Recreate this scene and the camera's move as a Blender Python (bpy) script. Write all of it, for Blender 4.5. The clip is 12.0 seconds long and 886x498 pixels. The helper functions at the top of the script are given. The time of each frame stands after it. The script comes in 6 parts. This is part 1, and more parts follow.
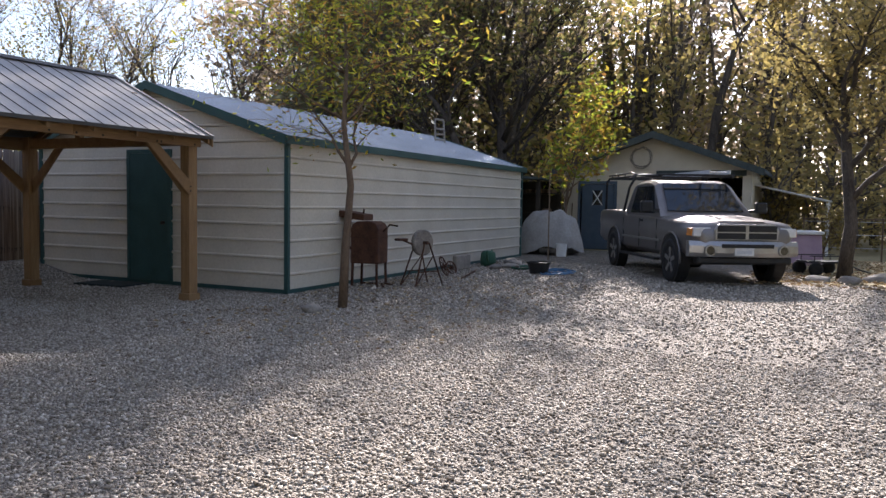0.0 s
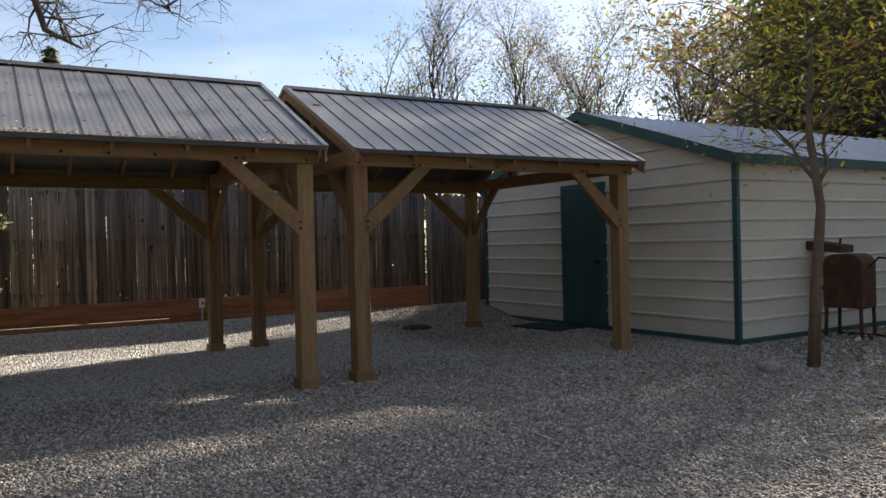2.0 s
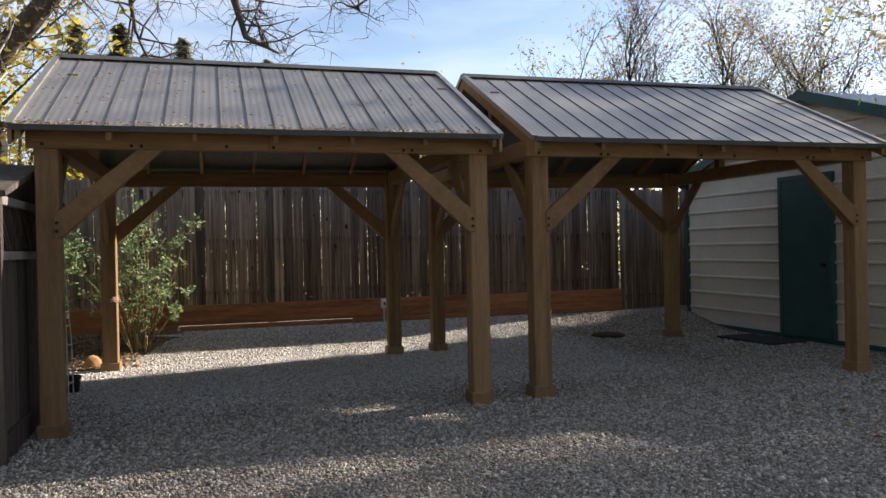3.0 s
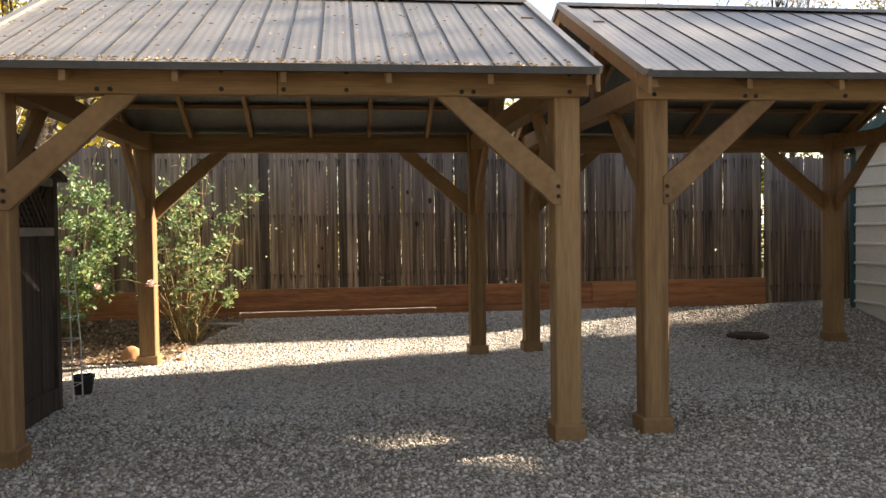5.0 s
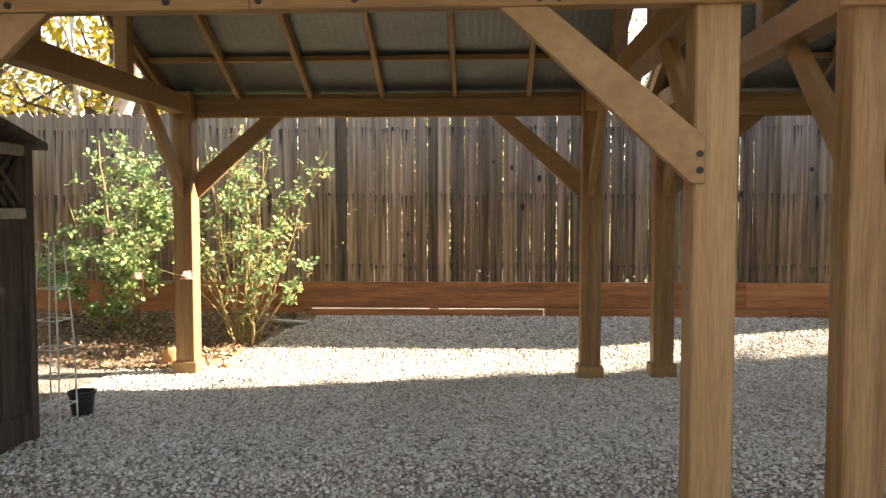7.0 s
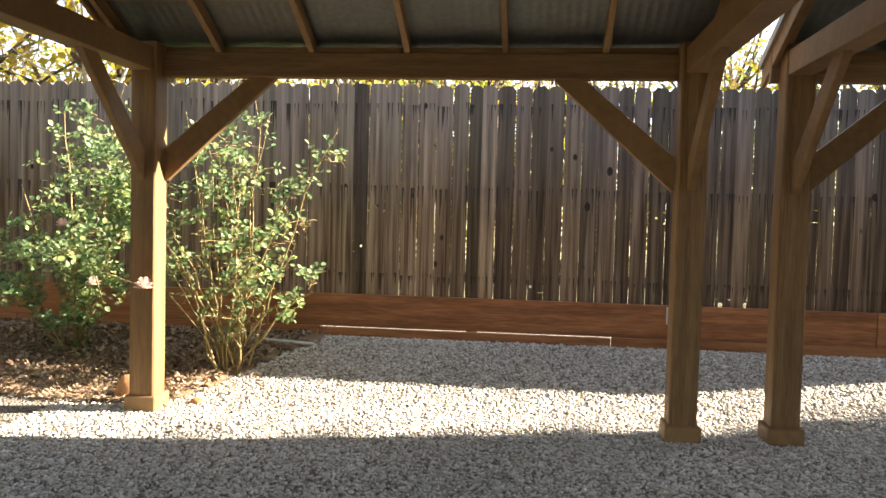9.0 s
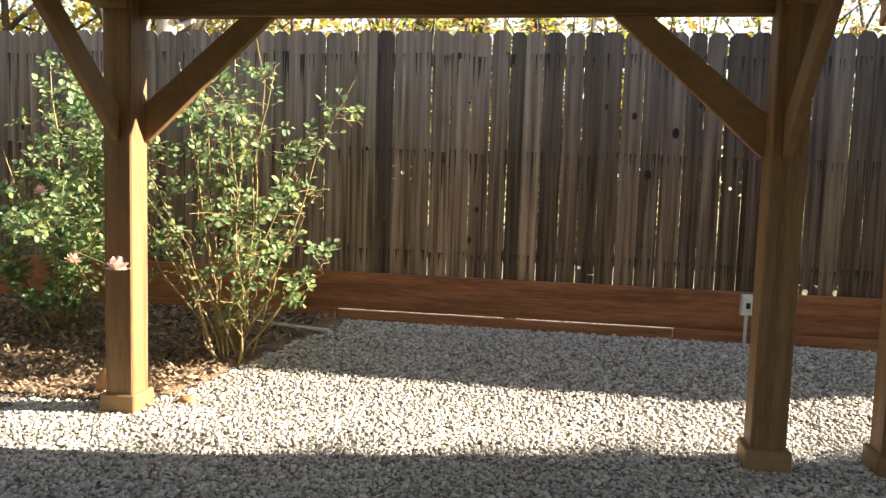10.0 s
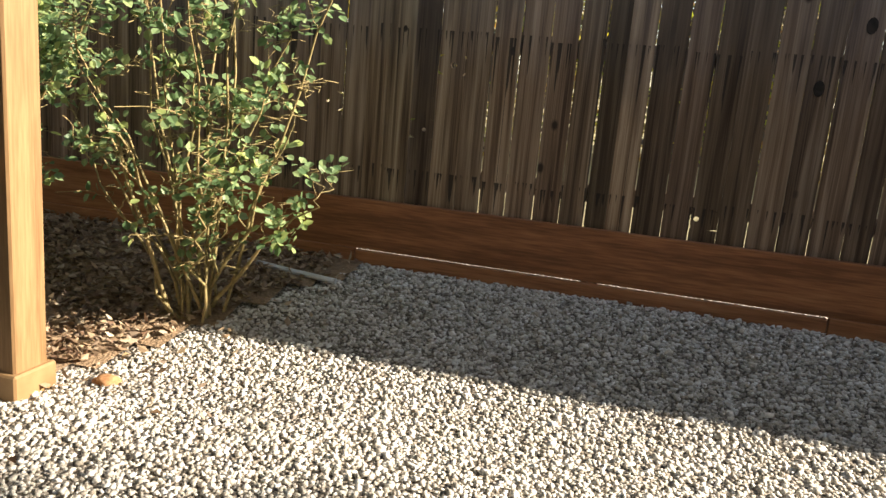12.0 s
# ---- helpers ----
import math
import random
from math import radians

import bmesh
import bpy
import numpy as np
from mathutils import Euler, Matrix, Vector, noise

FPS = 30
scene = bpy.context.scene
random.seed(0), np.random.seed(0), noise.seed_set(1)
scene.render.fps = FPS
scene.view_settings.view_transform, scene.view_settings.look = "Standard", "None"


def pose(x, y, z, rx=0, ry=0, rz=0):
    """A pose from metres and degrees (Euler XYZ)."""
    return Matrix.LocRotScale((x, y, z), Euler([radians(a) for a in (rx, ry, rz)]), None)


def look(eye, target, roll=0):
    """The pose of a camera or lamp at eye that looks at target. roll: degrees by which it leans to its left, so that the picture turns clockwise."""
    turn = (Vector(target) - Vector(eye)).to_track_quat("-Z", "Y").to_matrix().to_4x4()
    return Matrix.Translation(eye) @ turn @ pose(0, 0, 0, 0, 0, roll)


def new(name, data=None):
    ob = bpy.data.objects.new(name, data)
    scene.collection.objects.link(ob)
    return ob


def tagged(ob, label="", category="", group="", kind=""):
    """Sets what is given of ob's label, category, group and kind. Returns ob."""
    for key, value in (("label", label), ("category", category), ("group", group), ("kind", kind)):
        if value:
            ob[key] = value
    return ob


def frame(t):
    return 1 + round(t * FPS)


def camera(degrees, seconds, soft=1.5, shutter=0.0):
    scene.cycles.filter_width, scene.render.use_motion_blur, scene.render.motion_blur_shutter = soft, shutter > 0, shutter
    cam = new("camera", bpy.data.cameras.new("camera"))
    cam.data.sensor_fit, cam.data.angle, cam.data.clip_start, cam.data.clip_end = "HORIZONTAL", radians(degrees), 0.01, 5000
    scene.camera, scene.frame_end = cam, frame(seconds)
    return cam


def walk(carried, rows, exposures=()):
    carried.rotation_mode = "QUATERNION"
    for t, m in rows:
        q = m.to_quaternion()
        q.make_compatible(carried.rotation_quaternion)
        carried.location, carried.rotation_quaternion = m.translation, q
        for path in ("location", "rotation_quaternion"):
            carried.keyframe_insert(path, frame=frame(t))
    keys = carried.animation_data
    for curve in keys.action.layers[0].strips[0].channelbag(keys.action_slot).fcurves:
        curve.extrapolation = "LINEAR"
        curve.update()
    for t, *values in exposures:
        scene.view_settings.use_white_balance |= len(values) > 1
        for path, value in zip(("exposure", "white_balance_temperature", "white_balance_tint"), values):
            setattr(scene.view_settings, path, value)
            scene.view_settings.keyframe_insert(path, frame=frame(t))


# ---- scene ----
# x runs along the back fence, y towards it; the first pavilion's front post stands at the origin.
cam = camera(59.4, 12.0)
PATH = [
    (0, (-3.995, -7.687, 1.393), (-2.194, -6.825, 1.274), 0.9),
    (0.5, (-3.581, -7.516, 1.414), (-1.919, -6.407, 1.336), 0.6),
    (1, (-3.24, -7.361, 1.391), (-1.749, -6.03, 1.335), -0.9),
    (1.5, (-2.921, -7.114, 1.338), (-1.754, -5.49, 1.31), -1.8),
    (2, (-2.648, -6.827, 1.326), (-1.599, -5.124, 1.312), -1.4),
    (2.5, (-2.428, -6.478, 1.334), (-1.519, -4.696, 1.322), -1.4),
    (3, (-2.178, -6.181, 1.325), (-1.585, -4.271, 1.321), -1.2),
    (3.2, (-2.088, -6.055, 1.328), (-1.502, -4.143, 1.322), -1.2),
    (4.8, (-1.421, -4.774, 1.311), (-1.121, -2.798, 1.261), -1.0),
    (5, (-1.361, -4.615, 1.32), (-1.082, -2.635, 1.265), -0.8),
    (5.5, (-1.194, -4.176, 1.324), (-1.157, -2.177, 1.273), -0.7),
    (6, (-1.051, -3.767, 1.311), (-1.109, -1.769, 1.241), -0.7),
    (6.5, (-0.945, -3.367, 1.318), (-0.999, -1.37, 1.217), -0.4),
    (7, (-0.833, -2.92, 1.364), (-0.909, -0.924, 1.257), -0.0),
    (7.2, (-0.798, -2.765, 1.37), (-0.928, -0.773, 1.26), 0.3),
    (8.8, (-0.858, -1.447, 1.294), (-1.048, 0.542, 1.206), 1.1),
    (9, (-0.857, -1.291, 1.292), (-1.053, 0.697, 1.199), 1.5),
    (9.5, (-0.855, -0.861, 1.283), (-1.066, 1.121, 1.119), 1.2),
    (10, (-0.859, -0.439, 1.314), (-1.17, 1.528, 1.129), 1.8),
    (10.5, (-0.903, -0.03, 1.301), (-1.217, 1.932, 1.072), 2.8),
    (11, (-0.944, 0.395, 1.289), (-1.302, 2.345, 1.025), 3.6),
    (11.5, (-0.973, 0.785, 1.316), (-1.417, 2.709, 1.0), 4.3),
    (12, (-1.028, 1.158, 1.278), (-1.503, 3.052, 0.845), 5.1),
]
walk(cam, [(t, look(eye, target, roll)) for t, eye, target, roll in PATH],
     exposures=[(0.0, 1.6, 6200, 20), (1.5, 1.22, 6400, 15), (3.0, 1.3, 6500, 15), (5.0, 2.2, 7500, 16), (7.0, 3.1, 7900, 15), (9.0, 2.75, 7300, 14), (12.0, 1.85, 7100, 12)])

# ---- light ----
SUN_EL, SUN_AZ = 27.1, 76.7          # degrees; azimuth clockwise from +y
world = bpy.data.worlds.new("world")
world.use_nodes = True
scene.world = world
wn, wl = world.node_tree.nodes, world.node_tree.links
sky = wn.new("ShaderNodeTexSky")
sky.sky_type = "NISHITA"
sky.sun_disc = False
sky.sun_elevation, sky.sun_rotation = radians(SUN_EL), radians(SUN_AZ)
sky.air_density, sky.dust_density = 1.0, 0.6
# thin high cloud
tcw, mpw, clw, rpw, mxw = (wn.new(k) for k in ("ShaderNodeTexCoord", "ShaderNodeMapping", "ShaderNodeTexNoise", "ShaderNodeMapRange", "ShaderNodeMix"))
mpw.inputs["Scale"].default_value = (1.2, 2.2, 6.0)
clw.inputs["Scale"].default_value, clw.inputs["Detail"].default_value = 1.6, 6
rpw.inputs["From Min"].default_value, rpw.inputs["From Max"].default_value, rpw.inputs["To Max"].default_value = 0.42, 0.75, 0.55
mxw.data_type = "RGBA"
mxw.inputs[7].default_value = (7.5, 7.9, 8.4, 1)
wl.new(tcw.outputs["Generated"], mpw.inputs[0])
wl.new(mpw.outputs[0], clw.inputs["Vector"])
wl.new(clw.outputs["Fac"], rpw.inputs["Value"])
wl.new(rpw.outputs[0], mxw.inputs[0])
wl.new(sky.outputs["Color"], mxw.inputs[6])
wl.new(mxw.outputs[2], wn["Background"].inputs["Color"])
wn["Background"].inputs["Strength"].default_value = 0.075
sun_data = bpy.data.lights.new("sun", "SUN")
sun_data.energy, sun_data.angle, sun_data.color = 5.0, radians(0.6), (1.0, 0.93, 0.82)
sun = new("sun", sun_data)
_a, _e = radians(SUN_AZ), radians(SUN_EL)
sun.matrix_world = look((20 * math.sin(_a) * math.cos(_e), 20 * math.cos(_a) * math.cos(_e), 20 * math.sin(_e)), (0, 0, 0))


# ---- materials ----
def material(name, colors, scale=4.0, stretch=(1, 1, 1), rough=0.8, bump=0.3, fine=60.0, metal=0.0, vary=0.25, island=False,
             specular=0.3, distort=0.0, bump_dist=0.004, contrast=1.3):
    """A surface of two scales of noise: a ramp of colours by the large one, grain by the fine one, and a shift for each piece."""
    m = bpy.data.materials.new(name)
    m.use_nodes = True
    n, l = m.node_tree.nodes, m.node_tree.links
    bsdf = n["Principled BSDF"]
    tc, mp = n.new("ShaderNodeTexCoord"), n.new("ShaderNodeMapping")
    mp.inputs["Scale"].default_value = stretch
    l.new(tc.outputs["Object"], mp.inputs["Vector"])
    oi = n.new("ShaderNodeNewGeometry") if island else n.new("ShaderNodeObjectInfo")
    rnd = oi.outputs["Random Per Island"] if island else oi.outputs["Random"]
    off = n.new("ShaderNodeVectorMath")
    off.operation = "MULTIPLY_ADD"
    off.inputs[1].default_value = (37, 53, 71)
    l.new(rnd, off.inputs[0])
    l.new(mp.outputs["Vector"], off.inputs[2])
    big, small = n.new("ShaderNodeTexNoise"), n.new("ShaderNodeTexNoise")
    big.inputs["Scale"].default_value, big.inputs["Detail"].default_value = scale, 5
    big.inputs["Distortion"].default_value = distort
    small.inputs["Scale"].default_value, small.inputs["Detail"].default_value = fine, 3
    l.new(off.outputs[0], big.inputs["Vector"])
    l.new(off.outputs[0], small.inputs["Vector"])
    mix = n.new("ShaderNodeMath")
    mix.operation = "MULTIPLY_ADD"
    mix.inputs[1].default_value = 0.45 * contrast
    l.new(small.outputs["Fac"], mix.inputs[0])
    half = n.new("ShaderNodeMath")
    half.operation = "MULTIPLY"
    half.inputs[1].default_value = 0.55 * contrast
    l.new(big.outputs["Fac"], half.inputs[0])
    l.new(half.outputs[0], mix.inputs[2])
    add = n.new("ShaderNodeMath")
    add.operation = "MULTIPLY_ADD"
    add.inputs[1].default_value = vary
    l.new(rnd, add.inputs[0])
    l.new(mix.outputs[0], add.inputs[2])
    ramp = n.new("ShaderNodeValToRGB")
    els = ramp.color_ramp.elements
    shift = 0.5 * (contrast - 1)
    lo, hi = 0.32 + shift + vary * 0.15, 0.68 + shift + vary * 0.85
    for k, c in enumerate(colors):
        p = k / max(1, len(colors) - 1)
        e = els[k] if k < 2 else els.new(p)
        e.position, e.color = p, (*c, 1)
    span = n.new("ShaderNodeMapRange")
    span.inputs["From Min"].default_value, span.inputs["From Max"].default_value = lo, hi
    l.new(add.outputs[0], span.inputs["Value"])
    l.new(span.outputs["Result"], ramp.inputs["Fac"])
    l.new(ramp.outputs["Color"], bsdf.inputs["Base Color"])
    bsdf.inputs["Roughness"].default_value, bsdf.inputs["Metallic"].default_value = rough, metal
    bsdf.inputs["Specular IOR Level"].default_value = specular
    if bump:
        b = n.new("ShaderNodeBump")
        b.inputs["Strength"].default_value, b.inputs["Distance"].default_value = bump, bump_dist
        l.new(mix.outputs[0], b.inputs["Height"])
        l.new(b.outputs["Normal"], bsdf.inputs["Normal"])
    return m


def leafy(name, colors, trans=0.45):
    """Thin leaves: each one takes its own colour, and light passes through."""
    m = bpy.data.materials.new(name)
    m.use_nodes = True
    n, l = m.node_tree.nodes, m.node_tree.links
    bsdf, out = n["Principled BSDF"], n["Material Output"]
    g, ramp = n.new("ShaderNodeNewGeometry"), n.new("ShaderNodeValToRGB")
    els = ramp.color_ramp.elements
    for k, c in enumerate(colors):
        p = k / max(1, len(colors) - 1)
        e = els[k] if k < 2 else els.new(p)
        e.position, e.color = p, (*c, 1)
    l.new(g.outputs["Random Per Island"], ramp.inputs["Fac"])
    l.new(ramp.outputs["Color"], bsdf.inputs["Base Color"])
    bsdf.inputs["Roughness"].default_value = 0.55
    tr, mix = n.new("ShaderNodeBsdfTranslucent"), n.new("ShaderNodeMixShader")
    l.new(ramp.outputs["Color"], tr.inputs["Color"])
    mix.inputs[0].default_value = trans
    l.new(bsdf.outputs[0], mix.inputs[1])
    l.new(tr.outputs[0], mix.inputs[2])
    l.new(mix.outputs[0], out.inputs["Surface"])
    return m


M_BEAM = material("stained_cedar", [(0.15, 0.08, 0.033), (0.232, 0.136, 0.061), (0.305, 0.19, 0.091)], 3, (2, 2, 2), 0.6, 0.15, 12, vary=0.3, contrast=0.7)
M_POST = material("stained_cedar_post", [(0.15, 0.08, 0.033), (0.232, 0.136, 0.061), (0.305, 0.19, 0.091)], 2.2, (9, 9, 0.5), 0.6, 0.25, 14, vary=0.15, distort=0.4, contrast=1.2)
M_BEAMX = material("stained_cedar_beam", [(0.15, 0.08, 0.033), (0.232, 0.136, 0.061), (0.305, 0.19, 0.091)], 2.2, (0.5, 9, 9), 0.6, 0.25, 14, vary=0.15, distort=0.4, contrast=1.2)
M_BOLT = material("dark_bolt", [(0.02, 0.018, 0.016), (0.05, 0.04, 0.035)], 20, rough=0.5, metal=0.6)
M_KICK = material("redwood_board", [(0.15, 0.057, 0.022), (0.28, 0.115, 0.047), (0.38, 0.17, 0.074)], 2, (0.6, 6, 9), 0.65, 0.3, 12, vary=0.15, contrast=1.4)
M_ROOFBACK = material("darker_roof_back", [(0.1, 0.105, 0.095), (0.17, 0.175, 0.155)], 2, rough=0.42, bump=0.05, fine=30, metal=0.35)
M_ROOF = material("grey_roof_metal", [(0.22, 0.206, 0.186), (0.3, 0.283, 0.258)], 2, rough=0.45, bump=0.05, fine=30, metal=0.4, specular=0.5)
# dark metal of trim and cap; on seams it also paints shadow and dirt
M_SEAM = material("dark_trim_and_seam_shadow", [(0.05, 0.047, 0.044), (0.09, 0.085, 0.078)], 6, rough=0.6, bump=0.05, fine=30, metal=0.2)
M_SHED = material("beige_siding_metal", [(0.5, 0.46, 0.38), (0.62, 0.575, 0.485)], 1.5, rough=0.5, bump=0.05, fine=25, vary=0.1, specular=0.4)
M_GREEN = material("green_trim_metal", [(0.024, 0.062, 0.06), (0.04, 0.095, 0.09)], 3, rough=0.45, bump=0.05, vary=0.1)
M_SHEDROOF = material("pale_roof_metal", [(0.4, 0.42, 0.43), (0.55, 0.57, 0.58)], 1.2, rough=0.22, bump=0.05, fine=20, metal=0.65, specular=0.5)
M_BARK = material("grey_bark", [(0.03, 0.024, 0.02), (0.08, 0.065, 0.052), (0.14, 0.12, 0.095)], 8, (1, 1, 0.3), 0.9, 0.8, 50, bump_dist=0.02)
M_BROWNBARK = material("brown_bark", [(0.09, 0.06, 0.04), (0.2, 0.14, 0.09)], 8, (1, 1, 0.3), 0.9, 0.5, 50, bump_dist=0.01)
L_YELLOW = leafy("yellow_green_leaves", [(0.12, 0.19, 0.03), (0.32, 0.36, 0.04), (0.46, 0.4, 0.04), (0.34, 0.16, 0.05), (0.2, 0.26, 0.04)], 0.6)
L_OLIVE = leafy("olive_leaves", [(0.1, 0.12, 0.04), (0.2, 0.2, 0.06), (0.3, 0.21, 0.09), (0.16, 0.16, 0.06), (0.34, 0.27, 0.08)], 0.72)
L_AUTUMN = leafy("autumn_leaves", [(0.17, 0.14, 0.06), (0.33, 0.26, 0.09), (0.45, 0.35, 0.11), (0.24, 0.21, 0.09), (0.38, 0.28, 0.11)], 0.6)
L_GOLD = leafy("golden_leaves", [(0.28, 0.22, 0.03), (0.5, 0.38, 0.04), (0.42, 0.34, 0.06), (0.34, 0.3, 0.06)], 0.6)
L_BROWN = leafy("brown_leaves", [(0.2, 0.17, 0.13), (0.3, 0.25, 0.18), (0.38, 0.29, 0.19)], 0.6)
L_ROSE = leafy("rose_leaves", [(0.08, 0.15, 0.06), (0.16, 0.26, 0.11), (0.26, 0.36, 0.17), (0.35, 0.42, 0.13)], 0.4)
L_FIR = leafy("fir_needles", [(0.14, 0.16, 0.11), (0.24, 0.24, 0.16)], 0.65)


# ---- mesh tools ----
class Shape:
    """Vertices and faces of one mesh."""

    def __init__(self):
        self.v, self.f = [], []

    def add(self, verts, faces, m=None):
        o = len(self.v)
        self.v += [tuple(m @ Vector(p)) if m else tuple(p) for p in verts]
        self.f += [tuple(o + i for i in f) for f in faces]
        return self

    def box(self, x0, x1, y0, y1, z0, z1, m=None):
        v = [(x, y, z) for z in (z0, z1) for y in (y0, y1) for x in (x0, x1)]
        return self.add(v, [(0, 2, 3, 1), (4, 5, 7, 6), (0, 1, 5, 4), (2, 6, 7, 3), (0, 4, 6, 2), (1, 3, 7, 5)], m)

    def bar(self, a, b, w, h, side=(0, 0, 1)):
        """A square bar from a to b, w wide across and h along the given side."""
        a, b = Vector(a), Vector(b)
        d = (b - a).normalized()
        u = d.cross(Vector(side))
        u = (u if u.length > 1e-4 else d.cross(Vector((1, 0, 0)))).normalized()
        s = u.cross(d)
        v = [p + u * (i * w / 2) + s * (j * h / 2) for p in (a, b) for i, j in ((-1, -1), (1, -1), (1, 1), (-1, 1))]
        return self.add(v, [(3, 2, 1, 0), (4, 5, 6, 7), (0, 1, 5, 4), (1, 2, 6, 5), (2, 3, 7, 6), (3, 0, 4, 7)])

    def tube(self, points, radii, n=6, cap=True):
        points = [Vector(p) for p in points]
        o = len(self.v)
        u = None
        for k, p in enumerate(points):
            d = (points[min(k + 1, len(points) - 1)] - points[max(k - 1, 0)]).normalized()
            if u is None:
                u = d.cross(Vector((0.31, 0.17, 0.93)))
                u = u if u.length > 1e-3 else d.cross(Vector((1, 0, 0)))
            u = (u - d * u.dot(d)).normalized()
            w = d.cross(u)
            r = radii[k] if isinstance(radii, (list, tuple)) else radii
            self.v += [tuple(p + (u * math.cos(a) + w * math.sin(a)) * r) for a in (2 * math.pi * i / n for i in range(n))]
        for k in range(len(points) - 1):
            for i in range(n):
                j = (i + 1) % n
                self.f.append((o + k * n + i, o + k * n + j, o + (k + 1) * n + j, o + (k + 1) * n + i))
        if cap:
            self.f.append(tuple(o + i for i in reversed(range(n))))
            self.f.append(tuple(o + (len(points) - 1) * n + i for i in range(n)))
        return self

    def disc(self, a, b, r, n=12):
        return self.tube([a, b], r, n)

    def prism(self, outline, axis, lo, hi):
        """An outline of (u, v) drawn out along an axis from lo to hi."""
        def p(u, v, w):
            return (w, u, v) if axis == "x" else (u, w, v) if axis == "y" else (u, v, w)
        n = len(outline)
        v = [p(a, b, lo) for a, b in outline] + [p(a, b, hi) for a, b in outline]
        f = [tuple(reversed(range(n))), tuple(range(n, 2 * n))] + [(i, (i + 1) % n, n + (i + 1) % n, n + i) for i in range(n)]
        return self.add(v, f)

    def mesh(self, name, mat, smooth=False, bevel=0.0):
        me = bpy.data.meshes.new(name)
        me.from_pydata(self.v, [], self.f)
        bm = bmesh.new()
        bm.from_mesh(me)
        bmesh.ops.recalc_face_normals(bm, faces=bm.faces)
        if bevel:
            bmesh.ops.bevel(bm, geom=bm.edges, offset=bevel, segments=1, affect="EDGES", clamp_overlap=True)
        bm.to_mesh(me)
        bm.free()
        if smooth:
            me.polygons.foreach_set("use_smooth", [True] * len(me.polygons))
        me.materials.append(mat)
        return me


def part(name, shape, mat, parent=None, label="", smooth=False, bevel=0.0, at=None):
    """Links a shape, or a mesh, as one object under a thing or a part."""
    me = shape if isinstance(shape, bpy.types.Mesh) else shape.mesh(name, mat, smooth, bevel)
    ob = new(name, me)
    if at is not None:
        ob.matrix_basis = at
    if parent:
        ob.parent = parent
    if label:
        ob["label"] = label
    return ob


def thing(name, label, category, x=0, y=0, z=0, rz=0, group="", kind=""):
    ob = new(name)
    ob.empty_display_size = 0.1
    ob.matrix_basis = pose(x, y, z, 0, 0, rz)
    return tagged(ob, label, category, group, kind)


def ease(a, b, v):
    k = min(1.0, max(0.0, (v - a) / (b - a)))
    return k * k * (3 - 2 * k)


def ground_z(x, y):
    """The yard is level and banks up against the back fence."""
    return 0.24 * ease(3.55, 5.1, y) * (1 - ease(6.5, 9.0, y) * 0.3)


# ---- ground ----
FENCE_Y = 5.11

def gravel_material():
    m = material("pale_gravel", [(0.13, 0.106, 0.078), (0.235, 0.202, 0.162), (0.34, 0.308, 0.26)], 1.3, rough=0.9, bump=0.4, fine=30)
    n, l = m.node_tree.nodes, m.node_tree.links
    bsdf = n["Principled BSDF"]
    tc, vo, hs, mx = n.new("ShaderNodeTexCoord"), n.new("ShaderNodeTexVoronoi"), n.new("ShaderNodeValToRGB"), n.new("ShaderNodeMix")
    vo.inputs["Scale"].default_value = 55
    l.new(tc.outputs["Object"], vo.inputs["Vector"])
    sep = n.new("ShaderNodeSeparateColor")
    l.new(vo.outputs["Color"], sep.inputs[0])
    e = hs.color_ramp.elements
    e[0].color, e[1].color = (0.15, 0.124, 0.092, 1), (0.57, 0.52, 0.45, 1)
    l.new(sep.outputs[0], hs.inputs["Fac"])
    mx.data_type, mx.blend_type = "RGBA", "MIX"
    mx.inputs[0].default_value = 0.6
    old = bsdf.inputs["Base Color"].links[0].from_socket
    l.new(old, mx.inputs[6])
    l.new(hs.outputs["Color"], mx.inputs[7])
    # earth between the stones, its colour darkened for the shade in the gaps
    ve, gap, mg = n.new("ShaderNodeTexVoronoi"), n.new("ShaderNodeMapRange"), n.new("ShaderNodeMix")
    ve.feature = "DISTANCE_TO_EDGE"
    ve.inputs["Scale"].default_value = 55
    l.new(tc.outputs["Object"], ve.inputs["Vector"])
    gap.inputs["From Min"].default_value, gap.inputs["From Max"].default_value = 0.02, 0.12
    l.new(ve.outputs["Distance"], gap.inputs["Value"])
    mg.data_type = "RGBA"
    mg.inputs[6].default_value = (0.05, 0.04, 0.03, 1)
    l.new(gap.outputs[0], mg.inputs[0])
    l.new(mx.outputs[2], mg.inputs[7])
    l.new(mg.outputs[2], bsdf.inputs["Base Color"])
    b = n.new("ShaderNodeBump")
    b.inputs["Strength"].default_value, b.inputs["Distance"].default_value, b.invert = 1.0, 0.02, True
    l.new(vo.outputs["Distance"], b.inputs["Height"])
    l.new(b.outputs["Normal"], bsdf.inputs["Normal"])
    return m


M_GRAVEL = gravel_material()
M_EARTH = material("dry_grass_earth", [(0.14, 0.12, 0.065), (0.27, 0.23, 0.125), (0.36, 0.31, 0.17)], 0.8, rough=0.95, bump=0.6, fine=25, bump_dist=0.03)


